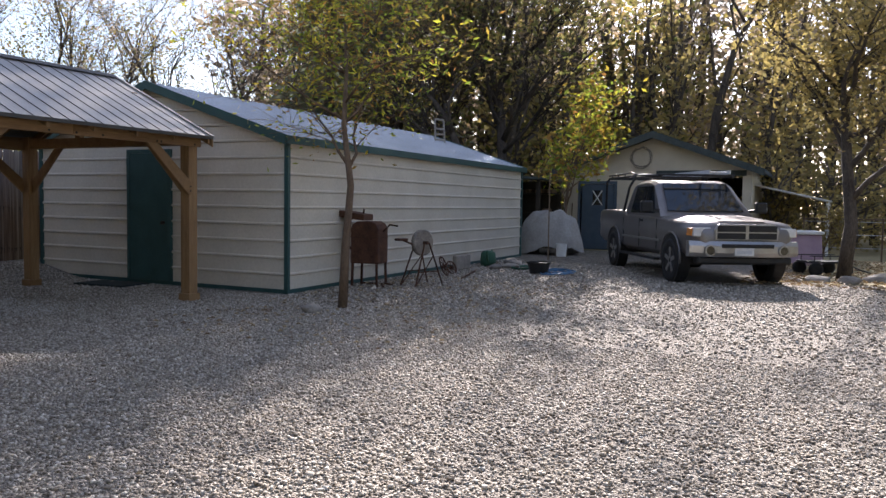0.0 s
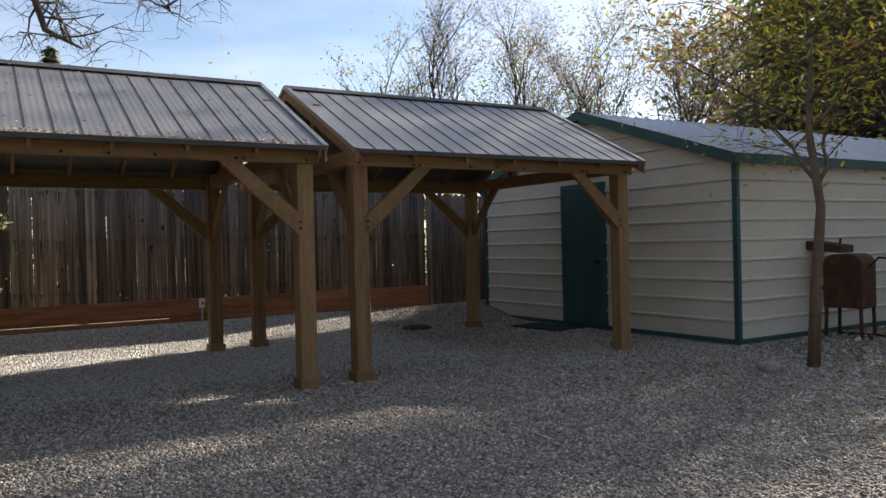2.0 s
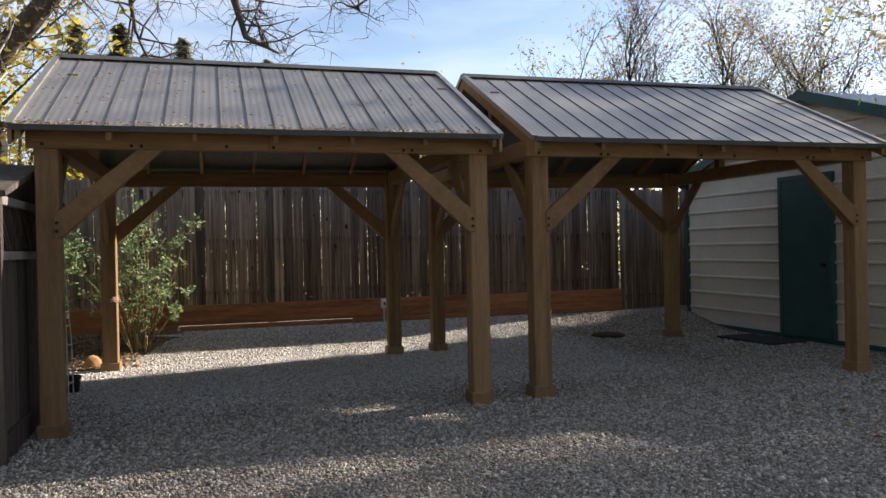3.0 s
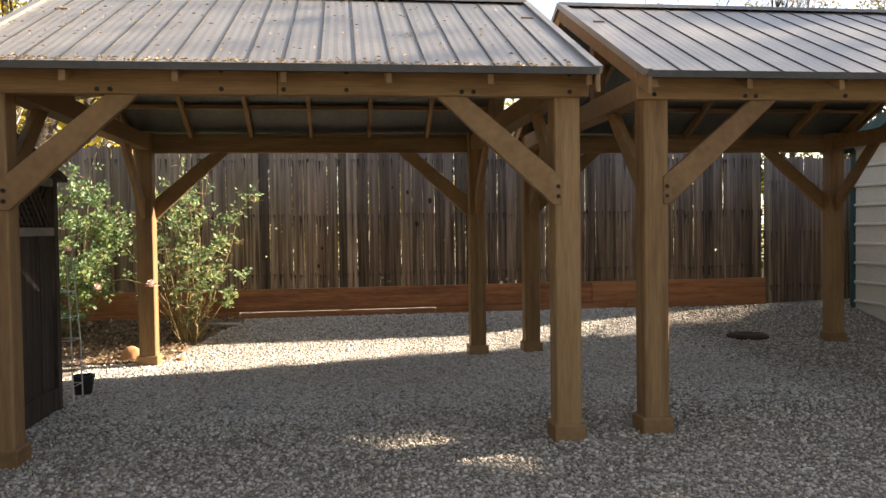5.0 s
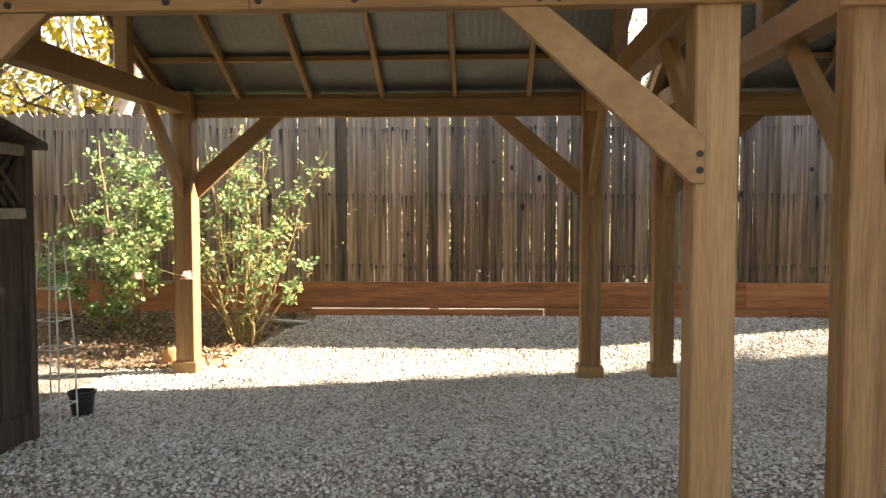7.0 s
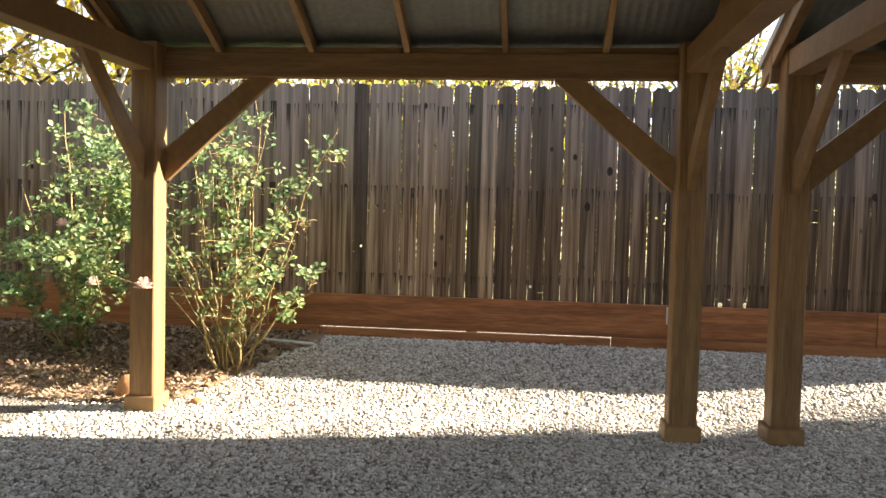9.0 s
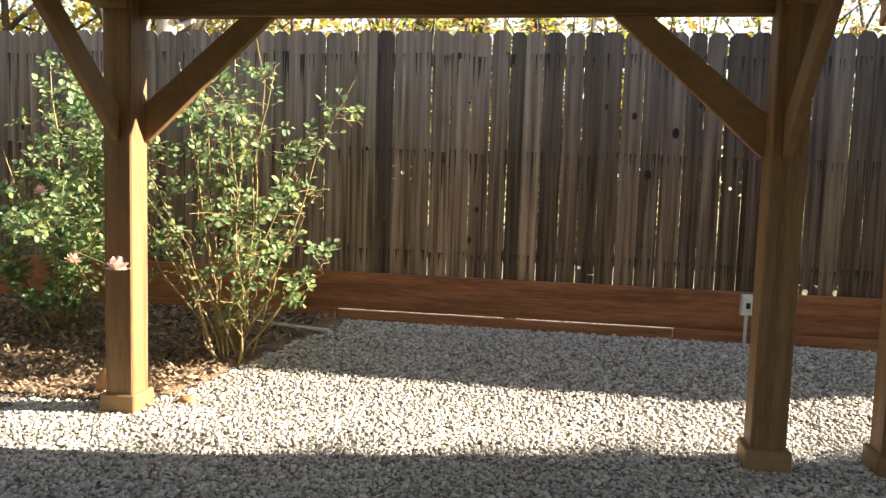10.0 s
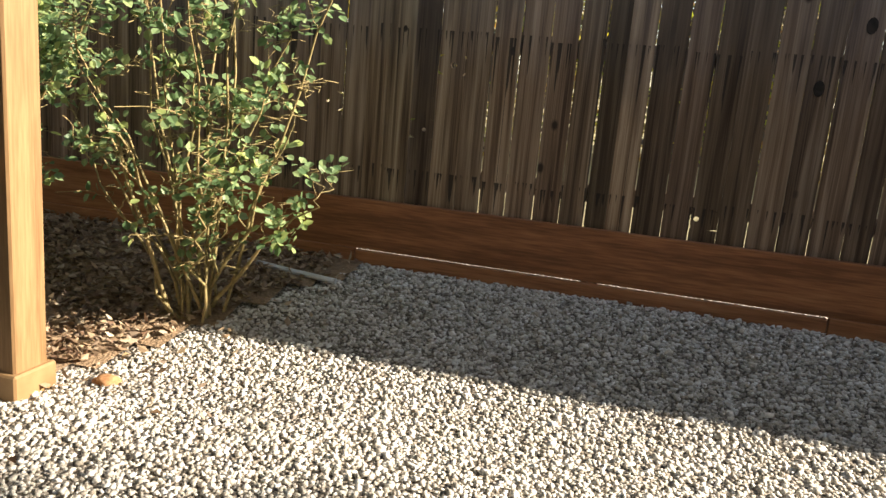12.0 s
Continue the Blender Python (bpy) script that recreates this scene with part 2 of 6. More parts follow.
def build_ground():
    def axis(lo, hi, near0, near1, step):
        a = [lo * 1.0]
        for k in (0.5, 0.25, 0.12, 0.06):
            a.append(lo * k)
        a = [v for v in a if v < near0 - 1]
        a += list(np.arange(near0, near1 + 1e-6, step))
        a += [v for v in (hi * 0.06, hi * 0.12, hi * 0.25, hi * 0.5, hi) if v > near1 + 1]
        return a
    xs, ys = axis(-900, 900, -10, 24, 0.5), axis(-900, 900, -14, 9, 0.25)
    s = Shape()
    v = [(x, y, ground_z(x, y)) for y in ys for x in xs]
    w = len(xs)
    f = [(j * w + i, j * w + i + 1, (j + 1) * w + i + 1, (j + 1) * w + i) for j in range(len(ys) - 1) for i in range(w - 1)]
    s.v, s.f = v, f
    me = s.mesh("ground", M_GRAVEL, smooth=True)
    me.materials.append(M_EARTH)
    for p in me.polygons:
        c = p.center
        if c.y > 6.0 or c.x < -9 or c.x > 19.5 or c.y < -13 or (c.x > 12.0 and c.y < -7.6 + 0.12 * (c.x - 12)):
            p.material_index = 1
    return tagged(part("ground", me, None), "pale crushed gravel yard with leaf litter at its edges", "ground", kind="structure")


build_ground()


# ---- pavilions ----
EAVE_Z, RIDGE_Z, EAVE_Y, RIDGE_Y = 2.235, 3.17, -0.18, 1.725
SLOPE = (RIDGE_Z - EAVE_Z) / (RIDGE_Y - EAVE_Y)


def roof_sheet(x0, x1, front):
    """One slope of corrugated sheet, with thickness, in the pavilion's own axes."""
    s = Shape()
    step = 0.0275
    n = int((x1 - x0) / step)
    for k in range(n + 1):
        x = x0 + (x1 - x0) * k / n
        h = 0.0018 * (k % 2)
        for t in (0, 1):
            y = (EAVE_Y + (RIDGE_Y - EAVE_Y) * t)
            z = EAVE_Z + (RIDGE_Z - EAVE_Z) * t + h
            y = y if front else 2 * RIDGE_Y - y
            s.v += [(x, y, z), (x, y, z - 0.004)]
    for k in range(n):
        a, b = 4 * k, 4 * (k + 1)
        s.f += [(a, b, b + 2, a + 2), (a + 1, a + 3, b + 3, b + 1), (a, a + 1, b + 1, b), (a + 2, b + 2, b + 3, a + 3)]
    s.f += [(0, 2, 3, 1), (4 * n, 4 * n + 1, 4 * n + 3, 4 * n + 2)]
    return s


def pavilion(name, label, X, posts, roof):
    """posts: outer edges of the two post rows in x; roof: the roof's ends."""
    p = thing(name, label, "pavilion", X, 0, 0, -0.9, group="timber pavilions")
    x0, x1 = posts[0] - X, posts[1] - X
    r0, r1 = roof[0] - X, roof[1] - X
    W, D = 0.16, 3.45
    for px, sx in ((x0, 1), (x1 - W, -1)):
        for py, sy in ((0.0, 1), (D - W, -1)):
            post = part("post", Shape().box(px, px + W, py, py + W, -0.05, 2.3), M_POST, p, bevel=0.008)
            part("base_skirt", Shape().box(px - 0.022, px + W + 0.022, py - 0.022, py + W + 0.022, -0.05, 0.1), M_BEAM, post, bevel=0.008)
            # long brace in the plane of the front or back
            yb = py - 0.012 if sy > 0 else py + W - 0.033
            xin = px + W if sx > 0 else px
            br = Shape()
            a0, a1 = xin - sx * 0.037, xin + sx * 0.013
            top = xin + sx * 0.66
            outline = [(a0, 1.45), (a1, 1.45), (top + sx * 0.06, 2.1), (top - sx * 0.12, 2.1), (a0, 1.62)]
            br.prism(outline, "y", yb, yb + 0.045)
            brace = part("brace", br, M_BEAM, p, bevel=0.004)
            for bx, bz in ((xin - sx * 0.016, 1.5), (xin - sx * 0.016, 1.56)):
                yy = yb - 0.006 if sy > 0 else yb + 0.045
                part("bolt", Shape().disc((bx, yy, bz), (bx, yy + 0.006, bz), 0.013, 10), M_BOLT, brace)
            # brace along the side, up to the tie beam
            yin = py + W if sy > 0 else py
            bs = Shape()
            b0, b1 = yin - sy * 0.037, yin + sy * 0.013
            t2 = yin + sy * 0.62
            xo = px + 0.05
            bs.prism([(b0, 1.45), (b1, 1.45), (t2 + sy * 0.06, 2.12), (t2 - sy * 0.1, 2.12), (b0, 1.6)], "x", xo, xo + 0.045)
            part("brace", bs, M_BEAM, p, bevel=0.004)
    # long beams front and back, each of two boards
    for y, out in ((-0.02, -1), (D - 0.018, 1)):
        mid = x0 + 1.655
        high, low = (2.13, 2.235), (2.125,)
        rows = ((x0 + 0.06, high), (x0 + 0.66, low), (x0 + 0.73, low), (x0 + 1.34, high), (mid + 0.035, high), (x0 + 2.05, high), (x1 - 0.73, low), (x1 - 0.66, low), (x1 - 0.07, high))
        for a, b in ((x0 - 0.05, mid - 0.001), (mid + 0.001, x1 + 0.05)):
            beam = part("long_beam", Shape().box(a, b, y, y + 0.038, 2.1, 2.29), M_BEAMX, p, bevel=0.004)
            for bx, heights in rows:
                for bz in heights if a < bx < b else ():
                    yy = y - 0.006 if out < 0 else y + 0.038
                    part("bolt", Shape().disc((bx, yy, bz), (bx, yy + 0.006, bz), 0.014, 10), M_BOLT, beam)
        part("inner_beam", Shape().box(x0 + W, x1 - W, y + 0.04 if out < 0 else y - 0.04, y + 0.078 if out < 0 else y - 0.002, 2.1, 2.25), M_BEAMX, p, bevel=0.004)
    # side trusses
    for x in (x0 + 0.05, x1 - 0.05 - 0.045):
        part("tie_beam", Shape().box(x - 0.045, x + 0.09, W, D - W, 2.12, 2.265), M_BEAM, p, bevel=0.004)
        for ky in (1.12, 2.23):
            part("king_post", Shape().box(x, x + 0.09, ky, ky + 0.1, 2.265, 2.265 + (min(ky, D - ky) + 0.15) * SLOPE), M_BEAM, p, bevel=0.004)
    # rafters, purlins, ridge
    n = 7
    for k in range(n):
        x = r0 + 0.03 + (r1 - r0 - 0.06 - 0.038) * k / (n - 1)
        w = 0.038
        for front in (1, 0):
            pts = []
            for y, dz in ((EAVE_Y + 0.02, -0.012), (RIDGE_Y - 0.02, -0.012), (RIDGE_Y - 0.02, -0.112), (EAVE_Y + 0.02, -0.1)):
                z = EAVE_Z + (y - EAVE_Y) * SLOPE + dz
                pts.append((y if front else 2 * RIDGE_Y - y, z))
            part("rafter", Shape().prism(pts, "x", x, x + w), M_BEAM, p, bevel=0.003)
    for yy in (0.42, 1.1):
        for y in (yy, 2 * RIDGE_Y - yy):
            z = EAVE_Z + (yy - EAVE_Y) * SLOPE - 0.016
            for k in range(n - 1):
                xa = r0 + 0.07 + (r1 - r0 - 0.06 - 0.038) * k / (n - 1)
                xb = r0 + 0.028 + (r1 - r0 - 0.06 - 0.038) * (k + 1) / (n - 1)
                part("purlin", Shape().box(xa, xb, y - 0.03, y + 0.03, z - 0.036, z), M_BEAMX, p)
    part("ridge_board", Shape().box(r0 + 0.03, r1 - 0.03, RIDGE_Y - 0.019, RIDGE_Y + 0.019, RIDGE_Z - 0.17, RIDGE_Z - 0.02), M_BEAMX, p)
    # barge boards on the gable ends
    for x in (r0 - 0.005, r1 - 0.02):
        for front in (1, 0):
            pts = []
            for y, dz in ((EAVE_Y - 0.01, -0.004), (RIDGE_Y, -0.004), (RIDGE_Y, -0.14), (EAVE_Y - 0.01, -0.13)):
                pts.append((y if front else 2 * RIDGE_Y - y, EAVE_Z + (y - EAVE_Y) * SLOPE + dz))
            part("barge_board", Shape().prism(pts, "x", x, x + 0.025), M_BEAM, p, bevel=0.003)
    for front in (True, False):
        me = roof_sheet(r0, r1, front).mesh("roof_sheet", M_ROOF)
        # faces turned down take a darker metal than the top
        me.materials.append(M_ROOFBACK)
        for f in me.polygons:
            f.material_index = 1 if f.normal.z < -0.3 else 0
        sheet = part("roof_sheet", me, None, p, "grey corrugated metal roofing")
        nr = 18 if X < 0 else 17
        for k in range(1, nr):
            x = r0 + (r1 - r0) * k / nr
            q = Shape()
            ya, yb = EAVE_Y, RIDGE_Y
            za, zb = EAVE_Z + 0.016, RIDGE_Z + 0.016
            if not front:
                ya, yb = 2 * RIDGE_Y - ya, 2 * RIDGE_Y - yb
            # bar coloured dark to draw the shadow line along each seam
            q.bar((x, ya, za - 0.013), (x, yb, zb - 0.013), 0.009, 0.01)
            part("seam", q, M_SEAM, sheet)
        for x in (r0, r1):
            q = Shape()
            q.bar((x, EAVE_Y if front else 2 * RIDGE_Y - EAVE_Y, EAVE_Z), (x, RIDGE_Y, RIDGE_Z), 0.05, 0.045)
            part("edge_trim", q, M_ROOF, sheet)
        ye = EAVE_Y if front else 2 * RIDGE_Y - EAVE_Y
        part("eave_trim", Shape().box(r0, r1, ye - 0.012, ye + 0.012, EAVE_Z - 0.03, EAVE_Z + 0.012), M_SEAM, sheet)
    cap = Shape()
    cap.prism([(RIDGE_Y - 0.11, RIDGE_Z - 0.03), (RIDGE_Y, RIDGE_Z + 0.03), (RIDGE_Y + 0.11, RIDGE_Z - 0.03), (RIDGE_Y, RIDGE_Z + 0.02)], "x", r0 - 0.01, r1 + 0.01)
    part("ridge_cap", cap, M_SEAM, p)
    return p


pavilion("pavilion", "brown timber pavilion with a leaf-strewn grey metal roof", -1.6, (-3.32, 0.14), (-3.44, 0.20))
pavilion("pavilion", "brown timber pavilion with a clean grey metal roof", 2.4, (0.57, 4.18), (0.53, 4.28))


# ---- fence ----
def fence_wood():
    """Weathered boards: a tone for each board, long grain, greyer towards the top, black drips below the nail rows, knots."""
    m = bpy.data.materials.new("weathered_fence_wood")
    m.use_nodes = True
    n, l = m.node_tree.nodes, m.node_tree.links
    bsdf = n["Principled BSDF"]
    tc, oi, sx = n.new("ShaderNodeTexCoord"), n.new("ShaderNodeObjectInfo"), n.new("ShaderNodeSeparateXYZ")
    l.new(tc.outputs["Object"], sx.inputs[0])

    def calc(op, a, b=None, c=None):
        k = n.new("ShaderNodeMath")
        k.operation = op
        for i, v in enumerate((a, b, c)):
            if v is None:
                continue
            if isinstance(v, (int, float)):
                k.inputs[i].default_value = v
            else:
                l.new(v, k.inputs[i])
        return k.outputs[0]

    def span(v, a, b, lo=0.0, hi=1.0):
        k = n.new("ShaderNodeMapRange")
        for key, q in (("From Min", a), ("From Max", b), ("To Min", lo), ("To Max", hi)):
            k.inputs[key].default_value = q
        l.new(v, k.inputs["Value"])
        return k.outputs[0]

    def grain(stretch, scale, detail, warp=0.0):
        mp, ad, no = n.new("ShaderNodeMapping"), n.new("ShaderNodeVectorMath"), n.new("ShaderNodeTexNoise")
        mp.inputs["Scale"].default_value = stretch
        ad.operation = "MULTIPLY_ADD"
        ad.inputs[1].default_value = (91, 17, 33)
        l.new(tc.outputs["Object"], mp.inputs[0])
        l.new(oi.outputs["Random"], ad.inputs[0])
        l.new(mp.outputs[0], ad.inputs[2])
        no.inputs["Scale"].default_value, no.inputs["Detail"].default_value, no.inputs["Distortion"].default_value = scale, detail, warp
        l.new(ad.outputs[0], no.inputs["Vector"])
        return no.outputs["Fac"]

    def blend_of(fac, a, b, kind="MIX"):
        k = n.new("ShaderNodeMix")
        k.data_type, k.blend_type = "RGBA", kind
        for i, v in ((0, fac), (6, a), (7, b)):
            if isinstance(v, tuple):
                k.inputs[i].default_value = (*v, 1)
            elif isinstance(v, float):
                k.inputs[i].default_value = v
            else:
                l.new(v, k.inputs[i])
        return k.outputs[2]

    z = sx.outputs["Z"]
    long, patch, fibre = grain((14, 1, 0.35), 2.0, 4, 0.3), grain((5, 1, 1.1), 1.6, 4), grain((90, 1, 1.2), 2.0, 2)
    ramp = n.new("ShaderNodeValToRGB")
    e = ramp.color_ramp.elements
    e[0].position, e[0].color = 0.36, (0.055, 0.034, 0.021, 1)
    e[1].position, e[1].color = 0.66, (0.3, 0.23, 0.165, 1)
    mid = e.new(0.5)
    mid.color = (0.16, 0.112, 0.073, 1)
    l.new(calc("MULTIPLY_ADD", fibre, 0.3, calc("MULTIPLY", long, 0.7)), ramp.inputs["Fac"])
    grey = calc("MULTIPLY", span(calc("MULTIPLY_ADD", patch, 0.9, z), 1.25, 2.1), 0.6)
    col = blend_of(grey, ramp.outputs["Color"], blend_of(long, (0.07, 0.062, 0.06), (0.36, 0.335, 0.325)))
    col = blend_of(calc("MULTIPLY", span(patch, 0.56, 0.72), 0.5), col, (0.06, 0.043, 0.03))
    col = blend_of(1.0, col, oi.outputs["Color"], "MULTIPLY")
    # drips start at a nail row and taper off below it
    drop = grain((62, 1, 0.35), 1.0, 1)
    total = 0.0
    for z0, length in ((0.3, 0.16), (1.03, 0.3), (1.71, 0.28)):
        row = calc("MULTIPLY_ADD", oi.outputs["Random"], 0.03, z0)
        below = calc("SUBTRACT", row, z)
        on = calc("GREATER_THAN", below, 0.0)
        edge = span(below, 0.0, length, 0.54, 0.74)
        total = calc("MAXIMUM", total, calc("MULTIPLY", on, span(calc("SUBTRACT", drop, edge), 0.0, 0.02)))
    col = blend_of(calc("MULTIPLY", total, 0.85), col, (0.02, 0.016, 0.013))
    # knots
    mp, ad, kv = n.new("ShaderNodeMapping"), n.new("ShaderNodeVectorMath"), n.new("ShaderNodeTexVoronoi")
    mp.inputs["Scale"].default_value = (1.5, 0.0, 1)
    ad.operation = "MULTIPLY_ADD"
    ad.inputs[1].default_value = (13, 29, 41)
    l.new(tc.outputs["Object"], mp.inputs[0])
    l.new(oi.outputs["Random"], ad.inputs[0])
    l.new(mp.outputs[0], ad.inputs[2])
    l.new(ad.outputs[0], kv.inputs["Vector"])
    kv.inputs["Scale"].default_value = 2.2
    col = blend_of(span(kv.outputs["Distance"], 0.075, 0.04), col, (0.03, 0.021, 0.015))
    l.new(col, bsdf.inputs["Base Color"])
    bsdf.inputs["Roughness"].default_value, bsdf.inputs["Specular IOR Level"].default_value = 0.85, 0.25
    b = n.new("ShaderNodeBump")
    b.inputs["Strength"].default_value, b.inputs["Distance"].default_value = 0.7, 0.005
    l.new(calc("ADD", long, calc("MULTIPLY", fibre, 0.6)), b.inputs["Height"])
    l.new(b.outputs["Normal"], bsdf.inputs["Normal"])
    return m


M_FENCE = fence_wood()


def picket_mesh(width, height, seed):
    """A dog-eared board, slightly bowed and out of true."""
    r = random.Random(seed)
    s = Shape()
    w, d, e = width / 2, 0.016, 0.032
    lean = r.uniform(-0.004, 0.004)
    rows = [0, height * 0.33, height * 0.66, height - e]
    for z in rows:
        j = r.uniform(-0.002, 0.002) + lean * z / height
        for x, y in ((-w + j, 0), (w + j, 0), (w + j, d), (-w + j, d)):
            s.v.append((x, y, z))
    s.f.append((3, 2, 1, 0))
    for k in range(len(rows) - 1):
        a = 4 * k
        for i in range(4):
            s.f.append((a + i, a + (i + 1) % 4, a + 4 + (i + 1) % 4, a + 4 + i))
    a = 4 * (len(rows) - 1)
    o = len(s.v)
    for y in (0, d):
        s.v += [(-w * 0.55 + lean, y, height), (w * 0.55 + lean, y, height)]
    s.f += [(a, a + 1, o + 1, o), (a + 1, a + 2, o + 3, o + 1), (a + 2, a + 3, o + 2, o + 3), (a + 3, a, o, o + 2), (o, o + 1, o + 3, o + 2)]
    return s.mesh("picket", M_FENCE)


# width and tone of each board along the stretch behind the first pavilion
BOARDS_X = -3.05
BOARDS = ((0.13, 0.95), (0.135, 1.0), (0.14, 1.0), (0.135, 0.92), (0.11, 1.05), (0.14, 1.0), (0.13, 0.45), (0.147, 1.1), (0.131, 1.05), (0.139, 1.15),
          (0.147, 1.05), (0.138, 1.0), (0.128, 0.9), (0.106, 0.4), (0.127, 1.25), (0.147, 0.5), (0.133, 0.75), (0.131, 0.52), (0.136, 0.6), (0.14, 0.8),
          (0.14, 0.62), (0.15, 0.85), (0.12, 0.55), (0.133, 0.75))


# knot holes fallen out of the boards: x, height, radius
HOLES = ((-2.73, 1.10, 0.011), (-2.18, 0.99, 0.011), (-0.76, 0.71, 0.013), (0.23, 1.3, 0.012), (0.76, 0.62, 0.021), (0.955, 0.62, 0.021), (-2.05, 1.33, 0.016), (-0.73, 1.98, 0.012), (-1.58, 1.84, 0.012), (1.38, 1.34, 0.014), (3.68, 0.98, 0.018))


def holed_picket(width, height, hx, hz, r):
    """A board with a round hole right through it."""
    s = Shape()
    w, d, e = width / 2, 0.016, 0.032
    s.box(-w, w, 0, d, 0, hz - 0.05)
    s.prism([(-w, hz + 0.05), (w, hz + 0.05), (w, height - e), (w * 0.55, height), (-w * 0.55, height), (-w, height - e)], "y", 0, d)
    n = 16
    ring = [(hx + r * math.cos(2 * math.pi * k / n), hz + r * math.sin(2 * math.pi * k / n)) for k in range(n)]
    edge = []
    for k in range(n):
        c, q = math.cos(2 * math.pi * k / n), math.sin(2 * math.pi * k / n)
        far = min(((w - hx) if c > 0 else (w + hx)) / max(abs(c), 1e-6), 0.05 / max(abs(q), 1e-6))
        edge.append((hx + far * c, hz + far * q))
    v = [(a, y, b) for y in (0, d) for a, b in ring + edge]
    f = []
    for k in range(n):
        j = (k + 1) % n
        f += [(k, j, n + j, n + k), (2 * n + k, 3 * n + k, 3 * n + j, 2 * n + j), (k, 2 * n + k, 2 * n + j, j), (n + k, n + j, 3 * n + j, 3 * n + k)]
    s.add(v, f)
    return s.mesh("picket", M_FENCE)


def fence_run(name, label, x0, y0, x1, y1, z, height=1.88, known=False):
    f = thing(name, label, "fence")
    r = random.Random(7)
    L = math.hypot(x1 - x0, y1 - y0)
    ang = math.degrees(math.atan2(y1 - y0, x1 - x0))
    row = []
    if known:
        t = BOARDS_X - x0
        for w, tone in BOARDS:
            row.append((t, w, tone, r.choice((0.002, 0.003, 0.004)) if t < -2.0 - x0 else r.choice((0.004, 0.005, 0.007))))
            t += w
        right, t = t, BOARDS_X - x0
        while t > 0:
            w = r.choice((0.132, 0.138, 0.14, 0.142, 0.12))
            t -= w
            row.append((t, w, r.uniform(0.95, 1.25), r.choice((0.001, 0.002, 0.003))))
        t = right
    else:
        t = 0.0
    while t < L - 0.05:
        w = min(L - t, r.choice((0.132, 0.138, 0.14, 0.142, 0.12)))
        row.append((t, w, r.choice((0.5, 0.6, 0.7, 0.8, 0.95)) if known else r.uniform(0.8, 1.1), r.choice((0.003, 0.005, 0.006, 0.008))))
        t += w
    for k, (t, w, tone, gap) in enumerate(row):
        c = t + w / 2
        m = pose(x0 + (x1 - x0) * c / L, y0 + (y1 - y0) * c / L, z + r.uniform(-0.01, 0.01), r.uniform(-0.25, 0.25), r.uniform(-0.12, 0.12), ang + r.uniform(-0.8, 0.8))
        hole = [h for h in HOLES if known and abs(h[0] - x0 - c) < w / 2 - 0.012]
        if hole:
            me = holed_picket(w - gap, height, hole[0][0] - x0 - c, hole[0][1] - z, hole[0][2])
        else:
            me = picket_mesh(w - gap, height, 10 + k)
        p = part("picket", me, None, f, at=m)
        q = tone * r.uniform(1.02, 1.16)
        p.color = (q, q * r.uniform(0.95, 1.0), q * r.uniform(0.9, 1.0), 1)
    return f


def back_fence():
    f = fence_run("fence", "weathered grey wooden board fence with reddish kick boards", -9.0, FENCE_Y, 4.36, FENCE_Y, 0.46, known=True)
    for kx, kz, kr in ((-1.66, 2.17, 0.02), (-0.32, 1.37, 0.03), (-0.15, 1.66, 0.03), (-0.62, 1.83, 0.017), (-1.75, 1.43, 0.016), (0.02, 1.83, 0.018), (-2.32, 1.5, 0.014), (1.9, 1.5, 0.026), (2.6, 1.75, 0.022), (-4.6, 1.9, 0.018), (-5.1, 1.6, 0.018)):
        kn = [(kx + kr * 0.8 * math.cos(a), kz + kr * 1.25 * math.sin(a)) for a in np.linspace(0, 2 * math.pi, 13)[:-1]]
        part("knot", Shape().prism(kn, "y", FENCE_Y - 0.003, FENCE_Y + 0.004), M_BOLT, f, "dark knot")
    for zz in (0.72, 1.42, 2.1):
        part("rail", Shape().box(-9.0, 4.36, FENCE_Y + 0.02, FENCE_Y + 0.058, zz, zz + 0.089), M_FENCE, f)
    x = -8.6
    while x < 4.2:
        part("fence_post", Shape().box(x, x + 0.089, FENCE_Y + 0.06, FENCE_Y + 0.149, 0.0, 2.2), M_FENCE, f)
        x += 2.44
    cuts = [-9.0, -6.4, -2.95, 1.95, 4.36]
    for a, b in zip(cuts, cuts[1:]):
        part("kick_board", Shape().box(a + 0.003, b - 0.003, FENCE_Y - 0.045, FENCE_Y - 0.004, 0.322, 0.595), M_KICK, f, "reddish stained kick board", bevel=0.003)
    cuts = [-9.0, -5.2, -2.5, -0.1, 2.4, 4.36]
    for a, b in zip(cuts, cuts[1:]):
        part("kick_board", Shape().box(a + 0.003, b - 0.003, FENCE_Y - 0.06, FENCE_Y - 0.02, 0.05, 0.313 if a == -2.5 else 0.321), M_KICK, f, bevel=0.003)


back_fence()
fence_run("fence", "pale weathered board fence slanting back behind the shed", 4.385, 5.14, 8.6, 6.0, 0.16, 2.06)


# ---- metal shed ----
SX0, SX1, SY0, SY1, SEAVE, SRIDGE = 5.4, 15.5, -0.62, 4.72, 2.31, 3.2


def ribbed(u0, u1, z0, top, ribs=0.25):
    """Heights and offsets of a wall of horizontal ribbed sheet."""
    out, z = [], z0
    while z < top:
        out += [(z, 0.0), (min(z + ribs - 0.05, top), 0.0), (min(z + ribs - 0.034, top), 0.026), (min(z + ribs - 0.014, top), 0.026)]
        z += ribs
    return out + [(top, 0.0)]


